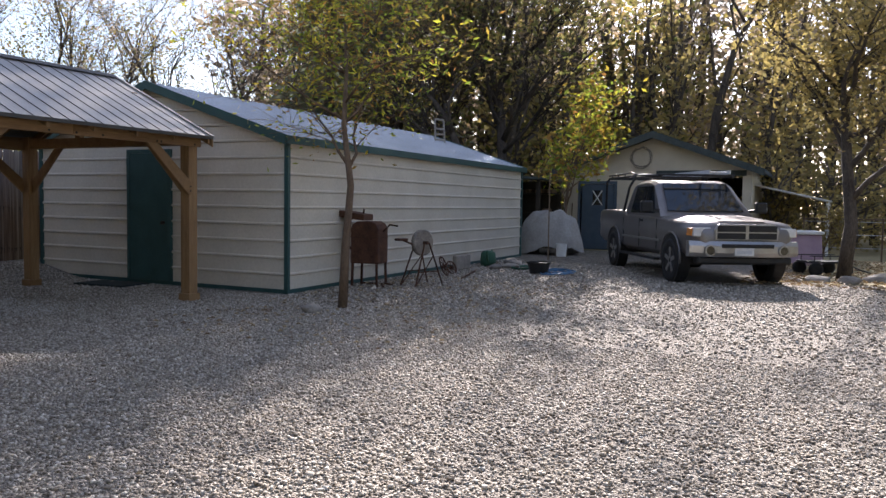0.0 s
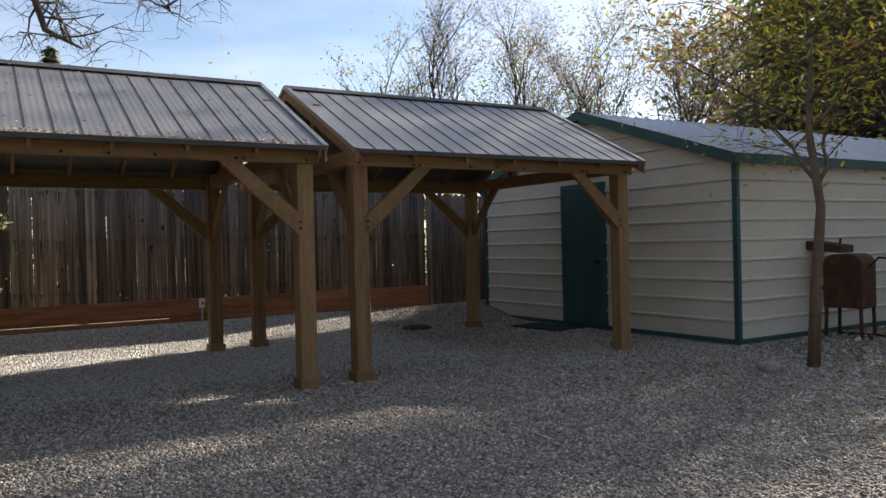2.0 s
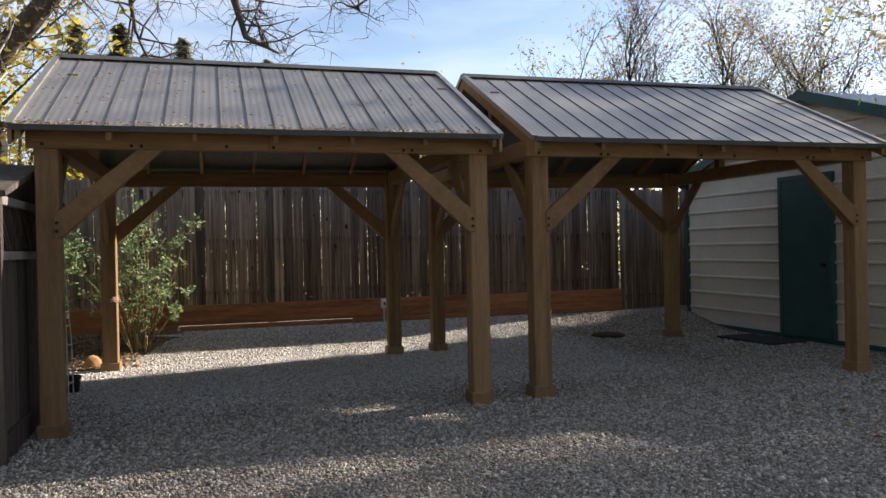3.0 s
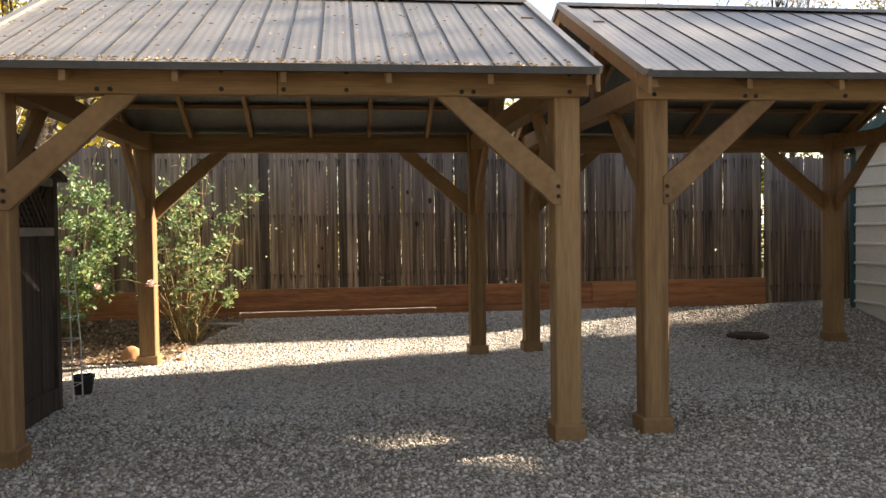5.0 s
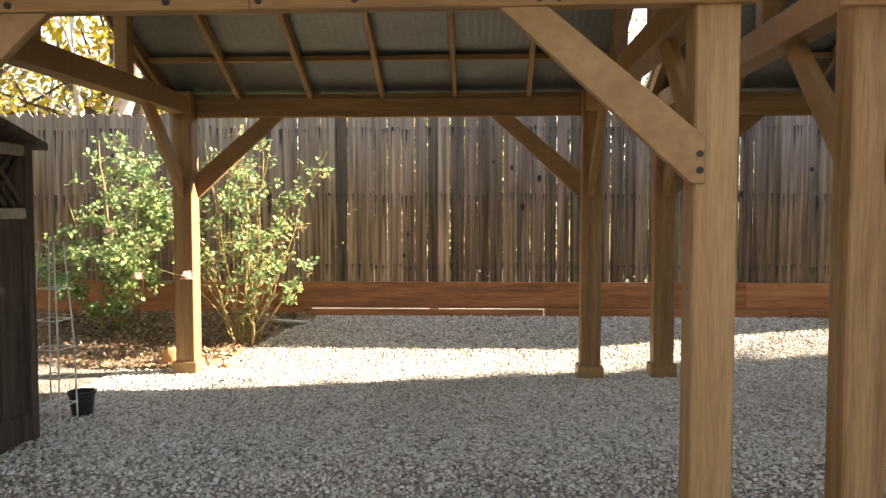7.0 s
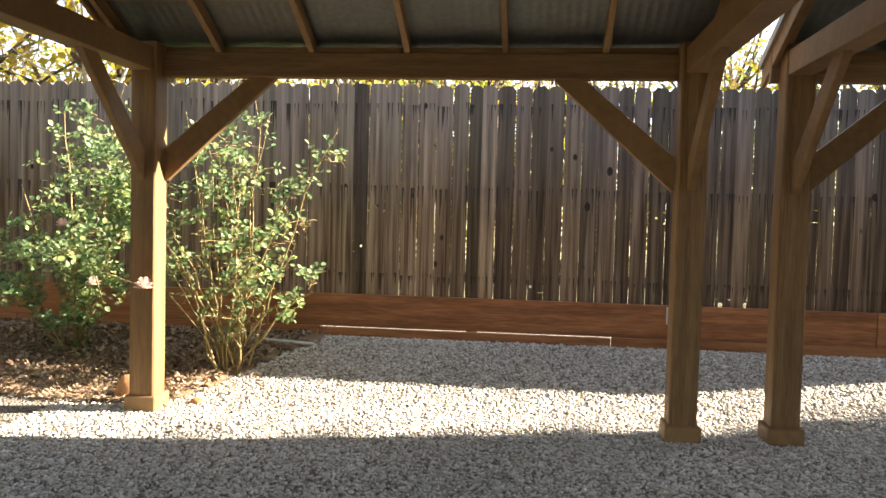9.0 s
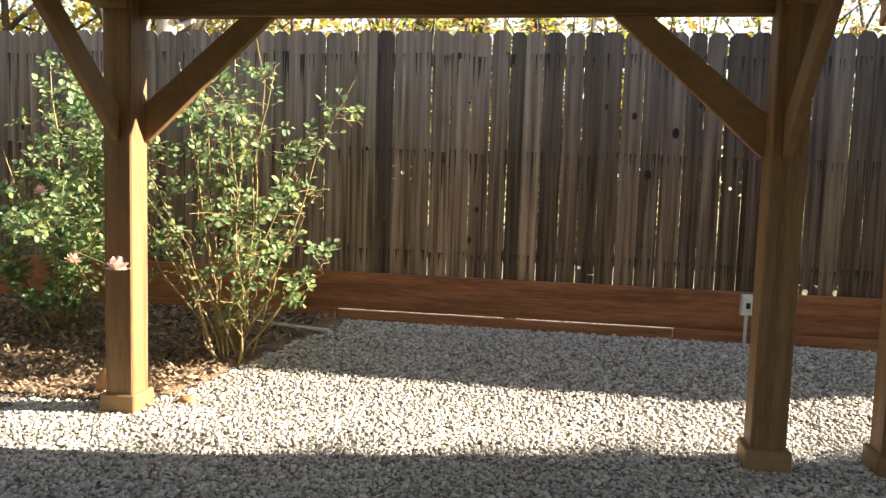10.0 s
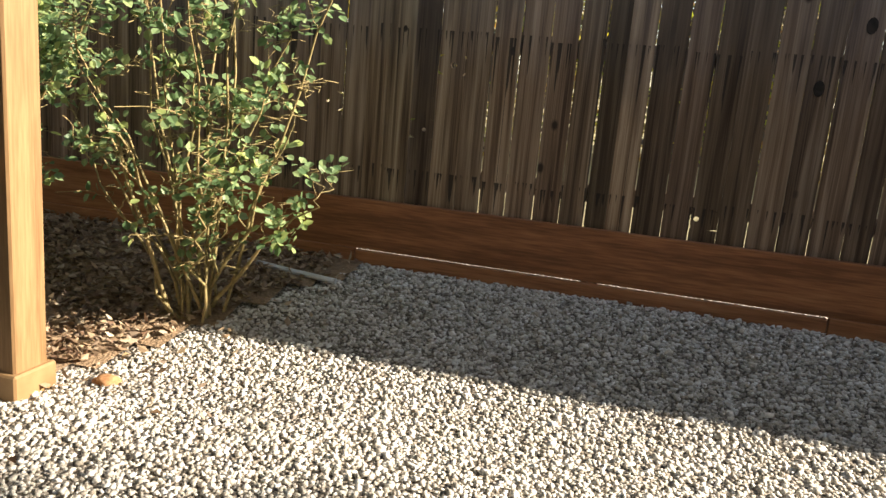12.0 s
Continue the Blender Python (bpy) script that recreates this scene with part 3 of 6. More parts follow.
def metal_shed():
    s = thing("metal_shed", "long beige ribbed metal shed with green trim on gravel", "shed")
    mid = (SY0 + SY1) / 2
    # long walls
    for y, side in ((SY0, -1), (SY1, 1)):
        w = Shape()
        prof = ribbed(SX0, SX1, 0.06, SEAVE)
        for x in (SX0, SX1):
            w.v += [(x, y + side * o, z) for z, o in prof]
        n = len(prof)
        w.f = [(k, n + k, n + k + 1, k + 1) for k in range(n - 1)]
        part("wall", w, M_SHED, s)
    for x, side in ((SX0, -1), (SX1, 1)):
        w = Shape()
        prof = ribbed(0, 0, 0.06, SRIDGE - 0.02)
        for k, (z, o) in enumerate(prof):
            h = (SY1 - SY0) / 2 if z <= SEAVE else max(0.01, (SY1 - SY0) / 2 * (SRIDGE - z) / (SRIDGE - SEAVE))
            w.v += [(x + side * o, mid - h, z), (x + side * o, mid + h, z)]
        for k in range(len(prof) - 1):
            w.f.append((2 * k, 2 * k + 1, 2 * k + 3, 2 * k + 2))
        part("wall", w, M_SHED, s)
        for y in (SY0, SY1):
            part("corner_trim", Shape().box(x - 0.03, x + 0.03, y - 0.035, y + 0.035, 0.0, SEAVE), M_GREEN, s)
    part("base_rail", Shape().box(SX0 - 0.02, SX1 + 0.02, SY0 - 0.02, SY1 + 0.02, 0, 0.06), M_GREEN, s)
    sl = (SRIDGE - SEAVE) / (mid - SY0)
    for sd in (-1, 1):
        roof = Shape()
        ov = 0.09
        n = 44
        xs = []
        for k in range(n + 1):
            x = SX0 - 0.15 + (SX1 - SX0 + 0.3) * k / n
            xs += [(x, 0.0), (x + 0.02, 0.022), (x + 0.05, 0.022), (x + 0.07, 0.0)]
        for x, o in xs:
            roof.v += [(x, mid, SRIDGE + 0.04 + o), (x, mid + sd * (mid - SY0 + ov), SEAVE + 0.04 - ov * sl + o)]
        roof.f = [(2 * k, 2 * k + 1, 2 * k + 3, 2 * k + 2) for k in range(len(xs) - 1)]
        part("roof_sheet", roof, M_SHEDROOF, s, "pale metal roofing")
        ye = mid + sd * (mid - SY0 + ov)
        part("eave_trim", Shape().box(SX0 - 0.15, SX1 + 0.15, min(ye, ye + sd * 0.02), max(ye, ye + sd * 0.02), SEAVE - 0.09, SEAVE + 0.03), M_GREEN, s)
        for x in (SX0 - 0.17, SX1 + 0.15):
            b = Shape()
            b.prism([(mid, SRIDGE + 0.07), (ye, SEAVE + 0.07 - ov * sl), (ye, SEAVE - 0.08 - ov * sl), (mid, SRIDGE - 0.07)], "x", x, x + 0.02)
            part("barge_trim", b, M_GREEN, s)
    # door in the gable wall
    door = part("door", Shape().box(SX0 - 0.055, SX0 - 0.012, 1.70, 2.53, 0.06, 2.12), M_GREEN, s, "dark green metal door", bevel=0.004)
    part("door_handle", Shape().disc((SX0 - 0.1, 1.78, 1.0), (SX0 - 0.055, 1.78, 1.0), 0.03), M_BOLT, door)
    fr = Shape()
    fr.box(SX0 - 0.06, SX0, 1.64, 1.697, 0.06, 2.18).box(SX0 - 0.06, SX0, 2.533, 2.59, 0.06, 2.18).box(SX0 - 0.06, SX0, 1.697, 2.533, 2.123, 2.18)
    part("door_frame", fr, M_GREEN, s)
    return s


metal_shed()


# ---- trees ----
def tree(name, label, x, y, z, height, radius, leaves, leaf_size, leaf_mat, bark, seed, spread=0.5, fork=0.35, lean=(0, 0), limbs=7, depth=3, crown_from=0.3, category="tree", droop=0.0, slim=0.45):
    r = random.Random(seed)
    wood, leaf = Shape(), Shape()
    tips = []

    def grow(p, d, length, rad, level):
        pts, rr = [p], [rad]
        n = 5
        q = p
        for k in range(n):
            d = (d + Vector((r.gauss(0, 0.16), r.gauss(0, 0.16), r.gauss(0.03, 0.1) - droop * level * 0.05))).normalized()
            q = q + d * (length / n)
            pts.append(q)
            rr.append(max(0.004, rad * (1 - 0.75 * (k + 1) / n)))
            if level >= 1:
                tips.append((q, d, level))
        wood.tube(pts, rr, 8 if level == 0 else 5 if level == 1 else 3)
        if level < depth:
            for k in range(limbs if level == 0 else max(3, limbs - 2 * level)):
                t = r.uniform(fork, 1.0) if level == 0 else r.uniform(0.25, 1.0)
                i = min(n - 1, int(t * n))
                b = pts[i].lerp(pts[i + 1], t * n - i)
                a = r.uniform(0, 2 * math.pi)
                out = Vector((math.cos(a), math.sin(a), r.uniform(0.2, 0.9) - droop * 0.3))
                nd = (d * (1 - spread) + out.normalized() * spread * 1.5).normalized()
                grow(b, nd, length * r.uniform(0.35, 0.6) * (1.15 - 0.5 * t if level == 0 else 1), rr[i] * 0.55, level + 1)

    top = Vector((lean[0], lean[1], 1)).normalized()
    grow(Vector((0, 0, -0.1)), top, height * 0.8, radius, 0)
    good = [q for q in tips if q[0].z > height * crown_from] or tips
    for _ in range(leaves):
        q, d, lv = r.choice(good)
        sp = 0.05 * height ** 0.8
        c = q + Vector((r.gauss(0, sp), r.gauss(0, sp), r.gauss(-0.3 * droop * sp, sp * 0.8)))
        u = Vector((r.gauss(0, 1), r.gauss(0, 1), r.gauss(0, 0.6))).normalized()
        w = u.cross(Vector((r.gauss(0, 1), r.gauss(0, 1), r.gauss(0, 1)))).normalized()
        s = leaf_size * r.uniform(0.6, 1.4)
        leaf.add([c - u * s, c + w * s * slim, c + u * s, c - w * s * slim], [(0, 1, 2, 3)])
    t = thing(name, label, category, x, y, z)
    me = bpy.data.meshes.new("trunk")
    me.from_pydata(wood.v, [], wood.f)
    me.polygons.foreach_set("use_smooth", [True] * len(me.polygons))
    me.materials.append(bark)
    part("trunk", me, None, t)
    if leaves:
        me = bpy.data.meshes.new("crown")
        me.from_pydata(leaf.v, [], leaf.f)
        me.materials.append(leaf_mat)
        part("crown", me, None, t)
    return t




tree("young_tree", "slender young tree with yellow-green leaves in the gravel", 4.55, -2.15, 0, 5.4, 0.065, 5200, 0.046, L_YELLOW, M_BROWNBARK, 31, spread=0.62, fork=0.4, limbs=11, crown_from=0.4, droop=0.6, slim=0.3)
tree("bare_tree", "dark-barked tree with thinning autumn leaves on the grass", 12.9, -8.2, 0, 7.5, 0.14, 7500, 0.065, L_AUTUMN, M_BARK, 9, spread=0.68, fork=0.25, lean=(0.02, -0.14), limbs=9, crown_from=0.25)
for k, (x, y, h, n) in enumerate(((16.5, 11, 8.5, 1500), (20, 9.2, 8.5, 1800), (9.5, 13.5, 8.2, 900), (23, 12, 9.5, 2200), (12.2, 13.0, 9, 1500), (14.2, 12.2, 9.4, 2600), (13.2, 15, 9.5, 1500), (17.5, 13.2, 10, 2600), (19.5, 11.5, 9.5, 2200), (10.8, 15.5, 8.6, 1200))):
    tree("tree", "tall thin tree with sparse brown leaves behind the shed", x, y, 0, h, 0.12, int(n * 1.2), 0.055, L_OLIVE if k % 2 else L_BROWN, M_BARK, 20 + k, spread=0.4, fork=0.15, limbs=10, crown_from=0.25)
for k, (x, y, h, n) in enumerate(((18.6, 1.6, 9.0, 2200), (20.5, 4.6, 13.5, 3000), (18.2, 5.4, 12.5, 3000))):
    tree("tree", "olive-leaved tree with an open crown behind the shed", x, y, 0, h, 0.2, n, 0.1, L_OLIVE, M_BARK, 40 + k, spread=0.45, fork=0.12, limbs=11, crown_from=0.15)
for k, (x, y, h, n) in enumerate(((19.4, 1.5, 11.0, 2500), (21.5, 2.2, 14.2, 3200), (24.5, 3.5, 15.5, 3300))):
    tree("tree", "tall brown-leaved tree beyond the end of the shed", x, y, 0, h, 0.18, n, 0.1, L_BROWN if k % 2 else L_OLIVE, M_BARK, 140 + k, spread=0.42, fork=0.2, limbs=11, crown_from=0.25)
# added tree: crown height and place are set to shade the near drive
tree("tree", "tall tree added behind the garage, its high crown shading the drive", 26.5, -3.4, 0, 15.5, 0.2, 3000, 0.12, L_BROWN, M_BARK, 151, spread=0.5, fork=0.62, limbs=10, crown_from=0.6)
tree("young_tree", "small tree with yellowing leaves at the end of the shed", 16.8, -1.3, 0, 5.0, 0.06, 1900, 0.085, L_YELLOW, M_BROWNBARK, 77, spread=0.4, fork=0.25, limbs=9, crown_from=0.3, droop=0.3)


# ---- far woods ----
def woods(name, label, spots, leaf_mat, per, size, seed):
    """Many trunks with clumped foliage, far off."""
    r = random.Random(seed)
    wood, leaf = Shape(), Shape()
    for x, y, h in spots:
        wood.tube([(x, y, 0), (x + r.uniform(-0.4, 0.4), y + r.uniform(-0.4, 0.4), h * 0.5), (x + r.uniform(-0.8, 0.8), y + r.uniform(-0.8, 0.8), h)], [0.02 * h, 0.014 * h, 0.02], 5)
        cl = []
        for _ in range(16):
            a, rr = r.uniform(0, 6.28), abs(r.gauss(0, 0.17)) * h
            cl.append((x + math.cos(a) * rr, y + math.sin(a) * rr, h * r.uniform(0.03, 1.0)))
            wood.tube([(x, y, cl[-1][2] * 0.75), cl[-1]], [0.05, 0.015], 3, False)
        for _ in range(per):
            c = Vector(r.choice(cl)) + Vector((r.gauss(0, 0.6), r.gauss(0, 0.6), r.gauss(0, 0.55)))
            u = Vector((r.gauss(0, 1), r.gauss(0, 1), r.gauss(0, 0.7))).normalized()
            w = u.cross(Vector((r.gauss(0, 1), r.gauss(0, 1), r.gauss(0, 1)))).normalized()
            s = size * r.uniform(0.5, 1.5)
            leaf.add([c - u * s, c + w * s * 0.55, c + u * s, c - w * s * 0.55], [(0, 1, 2, 3)])
    t = thing(name, label, "woods", kind="stuff")
    for nm, sh, mt in (("trunks", wood, M_BARK), ("foliage", leaf, leaf_mat)):
        me = bpy.data.meshes.new(nm)
        me.from_pydata(sh.v, [], sh.f)
        me.materials.append(mt)
        tagged(part(nm, me, None, t), kind="stuff")
    return t


def spots(n, b0, b1, d0, d1, h0, h1, seed):
    """Places seen from the yard's end, by bearing and distance."""
    r = random.Random(seed)
    out = []
    for _ in range(n):
        b, d = radians(r.uniform(b0, b1)), r.uniform(d0, d1)
        out.append((-4 + math.sin(b) * d, -7.6 + math.cos(b) * d, r.uniform(h0, h1) * d / d1))
    return out


woods("woods", "dense dark olive woods behind the garage", spots(40, 54, 82, 33, 44, 11, 14.5, 3), L_OLIVE, 330, 0.17, 4)
woods("woods", "yellow autumn woods behind the garage", spots(26, 70, 100, 30, 42, 9, 13.5, 5), L_AUTUMN, 800, 0.13, 6)
woods("woods", "brown thinning woods beyond the yard", spots(80, 50, 106, 42, 58, 15, 20, 7), L_BROWN, 420, 0.24, 8)
woods("woods", "low autumn thicket behind the board fence", [(x, 16.5 + 1.5 * math.sin(x * 1.7), 5.2 + 0.5 * math.sin(x * 2.3)) for x in np.arange(-18, 9, 0.9)], L_AUTUMN, 900, 0.06, 10)
woods("woods", "yellow-green thicket close behind the board fence", [(x, 14.2 + 1.1 * math.sin(x * 2.1), 4.5 + 0.4 * math.sin(x * 1.9)) for x in np.arange(-15, 14, 0.75)], L_YELLOW, 1000, 0.055, 14)
woods("woods", "tall yellow trees behind the tool shed", [(-9.5, 10.5, 5.2), (-8.2, 13, 6.6), (-11, 12, 6.5), (-7.2, 15, 7.2), (-12.5, 9.5, 5.5), (-6.4, 11.6, 7.2), (-7.6, 11.2, 7.6)], L_GOLD, 1700, 0.08, 15)
# trees added out of view, behind and left, to hold back sky fill
woods("woods", "unseen olive trees added around the yard to cut sky light", [(math.sin(radians(b)) * (22 + 3 * math.sin(b * 0.7)), -5 + math.cos(radians(b)) * (22 + 3 * math.sin(b * 1.1)), 12 + 2 * math.sin(b * 1.3)) for b in range(128, 300, 6)] + [(-10.5 - 1.5 * math.sin(y * 2.1), y, 9 + math.sin(y * 1.7)) for y in np.arange(-7, 7.5, 1.6)], L_OLIVE, 950, 0.2, 22)
woods("woods", "distant olive tree line", [(math.sin(radians(b)) * 95, math.cos(radians(b)) * 95, 10 + 2.5 * math.sin(b * 1.3)) for b in range(-75, 50, 4)], L_OLIVE, 300, 0.5, 12)


def fir(x, y, h, seed, count=1100, label="distant dark green fir tree with a pointed top"):
    r = random.Random(seed)
    t = thing("fir_tree", label, "tree", x, y, 0, group="firs")
    part("trunk", Shape().tube([(0, 0, 0), (0, 0, h)], [0.25, 0.03], 6), M_BARK, t)
    s = Shape()
    for _ in range(count):
        k = r.uniform(0.2, 1)
        rr, a = (1 - k) * h * 0.2 * r.uniform(0.3, 1.1) + 0.1, r.uniform(0, 6.28)
        c = Vector((math.cos(a) * rr, math.sin(a) * rr, k * h - 0.15 * rr))
        u = Vector((math.cos(a), math.sin(a), -0.35))
        w = Vector((-math.sin(a), math.cos(a), r.uniform(-0.3, 0.3)))
        q = h * 0.03
        s.add([c - u * q, c + w * q * 0.5, c + u * q * 1.3, c - w * q * 0.5], [(0, 1, 2, 3)])
    me = bpy.data.meshes.new("crown")
    me.from_pydata(s.v, [], s.f)
    me.materials.append(L_FIR)
    part("crown", me, None, t)


for k, (x, y, h) in enumerate(((-3.2, 52, 16.5), (2.9, 55, 16.0), (-6.2, 40, 14.0), (-9.0, 44, 15))):
    fir(x, y, h, 60 + k)

for k, (x, y, h) in enumerate(((17.4, 6.75, 12.6), (20.7, 6.0, 13.0))):
    fir(x, y, h, 70 + k, 1000, "tall dark fir tree close behind the shed")
woods("woods", "low yellow brush along the far side of the lawn", spots(34, 78, 104, 27, 33, 2.2, 4.0, 17), L_AUTUMN, 420, 0.08, 18)


def oak():
    """A spreading oak behind the fence, its bare crooked limbs reaching over the roofs."""
    r = random.Random(12)
    t = thing("oak_tree", "old bare oak with crooked mossy dark limbs", "tree")
    w = Shape()

    def twig(p, d, length, rad, lv):
        pts, rr, q = [p], [rad], p
        for k in range(4):
            d = (d + Vector((r.gauss(0, 0.3), r.gauss(0, 0.3), r.gauss(-0.03, 0.25)))).normalized()
            q = q + d * length / 4
            pts.append(q)
            rr.append(rad * (1 - 0.2 * (k + 1)))
        w.tube(pts, rr, 4 if lv < 2 else 3, False)
        if lv < 3:
            for _ in range(4):
                i = r.randint(1, 4)
                twig(pts[i], Vector((r.gauss(0, 1), r.gauss(0, 0.6), r.gauss(-0.15, 0.8))).normalized(), length * 0.6, rad * 0.5, lv + 1)

    limbs = (
        ([(-7.4, 11, -0.2), (-7.1, 11, 2.0), (-6.6, 10.8, 3.8), (-6.0, 10.6, 5.0), (-5.2, 10.4, 5.9), (-4.3, 10, 6.9), (-3.2, 9.6, 7.3), (-2.2, 9.2, 7.0), (-1.55, 9.0, 6.3), (-1.3, 9.0, 5.4), (-0.7, 8.9, 5.1)], 0.34),
        ([(-6.0, 10.6, 5.0), (-6.4, 10.2, 6.2), (-6.2, 10, 7.4)], 0.13),
        ([(-4.3, 10, 6.9), (-3.4, 9.8, 6.3), (-3.3, 9.7, 5.6), (-3.1, 9.7, 5.0)], 0.08),
        ([(-2.2, 9.2, 7.0), (-0.6, 9.0, 7.1), (0.4, 8.8, 6.5), (0.9, 8.7, 5.9)], 0.08),
        ([(-6.6, 10.8, 3.8), (-5.6, 10.6, 3.9), (-4.9, 10.5, 4.6), (-4.1, 10.4, 4.7)], 0.09),
        ([(-7.1, 11, 2.0), (-8.2, 11.2, 3.6), (-9.4, 11.2, 5.2), (-10.5, 11, 6.6)], 0.15),
    )
    for pts, rad in limbs:
        n = len(pts)
        w.tube(pts, [rad * (1 - 0.93 * k / (n - 1)) for k in range(n)], 8)
        for p, q in zip(pts[1:], pts[2:]):
            for _ in range(6):
                c = Vector(p).lerp(Vector(q), r.random())
                if c.z > 3.2:
                    twig(c, Vector((r.gauss(0.3, 1), r.gauss(0, 0.6), r.gauss(-0.1, 0.8))).normalized(), r.uniform(0.6, 1.4), 0.025, 1)
    me = bpy.data.meshes.new("trunk")
    me.from_pydata(w.v, [], w.f)
    me.polygons.foreach_set("use_smooth", [True] * len(me.polygons))
    me.materials.append(M_BARK)
    part("trunk", me, None, t)


oak()
M_PALEBARK = material("pale_bark", [(0.2, 0.18, 0.15), (0.45, 0.42, 0.38), (0.6, 0.57, 0.52)], 5, (1, 1, 0.4), 0.9, 0.6, 30, bump_dist=0.02)
tree("tree", "pale-barked leaning tree behind the fence", -7.3, 9.3, 0, 7, 0.2, 500, 0.06, L_AUTUMN, M_PALEBARK, 51, spread=0.5, fork=0.3, limbs=6, crown_from=0.4, lean=(0.1, 0))


M_STONE = material("grey_stone", [(0.16, 0.14, 0.12), (0.34, 0.31, 0.27)], 6, rough=0.9, bump=0.6, fine=40, bump_dist=0.01)
M_DARKWOOD = material("dark_weathered_wood", [(0.026, 0.018, 0.014), (0.07, 0.053, 0.042), (0.15, 0.122, 0.1)], 3, (9, 9, 0.4), 0.85, 0.6, 25, vary=0.25, bump_dist=0.005)
# ---- tool shed, trellis, pots beside the first pavilion ----
def tool_shed():
    t = thing("tool_shed", "dark weathered wooden tool shed with lattice under its eaves", "shed", -3.42, 0.4, 0)
    y0, y1, d = -1.05, 1.1, 1.2
    n = 15
    for k in range(n):
        a, b = y0 + (y1 - y0) * k / n, y0 + (y1 - y0) * (k + 1) / n
        j = random.uniform(-0.004, 0.004)
        part("plank", Shape().box(-0.02 + j, j, a + 0.003, b - 0.003, 0.1, 1.3), M_DARKWOOD, t)
    n = 9
    for k in range(n):
        a, b = -d + d * k / n, -d + d * (k + 1) / n
        for y in (y0 - 0.02, y1):
            part("plank", Shape().box(a + 0.003, b - 0.003, y, y + 0.02, 0.1, 1.7), M_DARKWOOD, t)
    for z in (0.02, 1.3, 1.66):
        part("rail", Shape().box(-0.03, 0.025, y0, y1, z, z + (0.16 if z < 0.1 else 0.06)), M_DARKWOOD if z < 0.1 else M_STONE, t, "" if z < 0.1 else "pale weathered rail", bevel=0.004)
    for y in (y0 - 0.02, y1 - 0.05):
        part("corner_post", Shape().box(-0.06, 0.03, y, y + 0.07, 0.0, 1.74), M_DARKWOOD, t)
    part("back_panel", Shape().box(-d, -d + 0.02, y0, y1, 0.05, 1.7), M_DARKWOOD, t)
    k = y0 - 0.3
    while k < y1:
        for sgn in (1, -1):
            ya, yb = (k, k + 0.3) if sgn > 0 else (k + 0.3, k)
            if min(ya, yb) > y0 and max(ya, yb) < y1:
                part("lattice_slat", Shape().bar((-0.012 - 0.006 * sgn, ya, 1.37), (-0.012 - 0.006 * sgn, yb, 1.66), 0.006, 0.03, (0, 1, 0)), M_DARKWOOD, t)
        k += 0.085
    mid = (y0 + y1) / 2
    for sd in (-1, 1):
        yo = mid + sd * (y1 - y0 + 0.2) / 2
        r = Shape().prism([(mid, 2.02), (yo, 1.74), (yo, 1.70), (mid, 1.98)], "x", -d - 0.1, 0.08)
        part("roof_panel", r, M_DARKWOOD, t, "dark weathered roof boards")
    part("gable_board", Shape().prism([(y0 + 0.1, 1.735), (y1 - 0.1, 1.735), (mid, 1.975)], "x", -0.025, -0.005), M_DARKWOOD, t)


tool_shed()
M_WHITE = material("white_coated_wire", [(0.55, 0.55, 0.52), (0.75, 0.75, 0.72)], 10, rough=0.5, bump=0)
M_BLACKPL = material("black_plastic", [(0.012, 0.012, 0.012), (0.03, 0.03, 0.03)], 8, rough=0.45, bump=0.05)


def trellis(x, y):
    t = thing("wire_trellis", "white wire plant trellis standing in the gravel", "trellis", x, y, 0)
    for a in range(4):
        c, s = math.cos(a * math.pi / 2 + 0.7), math.sin(a * math.pi / 2 + 0.7)
        part("upright", Shape().tube([(0.13 * c, 0.13 * s, -0.05), (0.12 * c, 0.12 * s, 0.5), (0.07 * c, 0.07 * s, 1.15)], 0.006, 6), M_WHITE, t)
    for z, r in ((0.12, 0.128), (0.3, 0.125), (0.48, 0.12), (0.66, 0.108), (0.86, 0.092)):
        pts = [(r * math.cos(a * math.pi / 2 + 0.7), r * math.sin(a * math.pi / 2 + 0.7), z) for a in range(5)]
        part("ring", Shape().tube(pts, 0.004, 5, False), M_WHITE, t)


def pot(x, y, r, h, name="plant_pot", label="small black plastic plant pot on gravel"):
    t = thing(name, label, "pot", x, y, ground_z(x, y))
    s = Shape()
    n = 20
    prof = [(0.72 * r, -0.01), (0.95 * r, h * 0.86), (1.04 * r, h * 0.86), (1.04 * r, h), (0.9 * r, h), (0.88 * r, h * 0.8), (0.0001, h * 0.78)]
    for rr, z in prof:
        s.v += [(rr * math.cos(2 * math.pi * i / n), rr * math.sin(2 * math.pi * i / n), z) for i in range(n)]
    for k in range(len(prof) - 1):
        s.f += [(k * n + i, k * n + (i + 1) % n, (k + 1) * n + (i + 1) % n, (k + 1) * n + i) for i in range(n)]
    part("pot", s, M_BLACKPL, t)


trellis(-3.47, 1.84)
pot(-3.4, 2.04, 0.085, 0.16)


# ---- roses and the mulch bed ----
M_CANE = material("green_cane", [(0.13, 0.11, 0.045), (0.3, 0.23, 0.1), (0.4, 0.27, 0.14)], 6, rough=0.6, bump=0.1)
M_PETAL = material("pale_pink_petals", [(0.68, 0.46, 0.4), (0.82, 0.64, 0.57)], 12, rough=0.6, bump=0.05)
M_MULCH = material("leaf_mulch", [(0.07, 0.046, 0.028), (0.19, 0.13, 0.08), (0.36, 0.25, 0.155)], 12, rough=0.95, bump=0.9, fine=70, bump_dist=0.02)


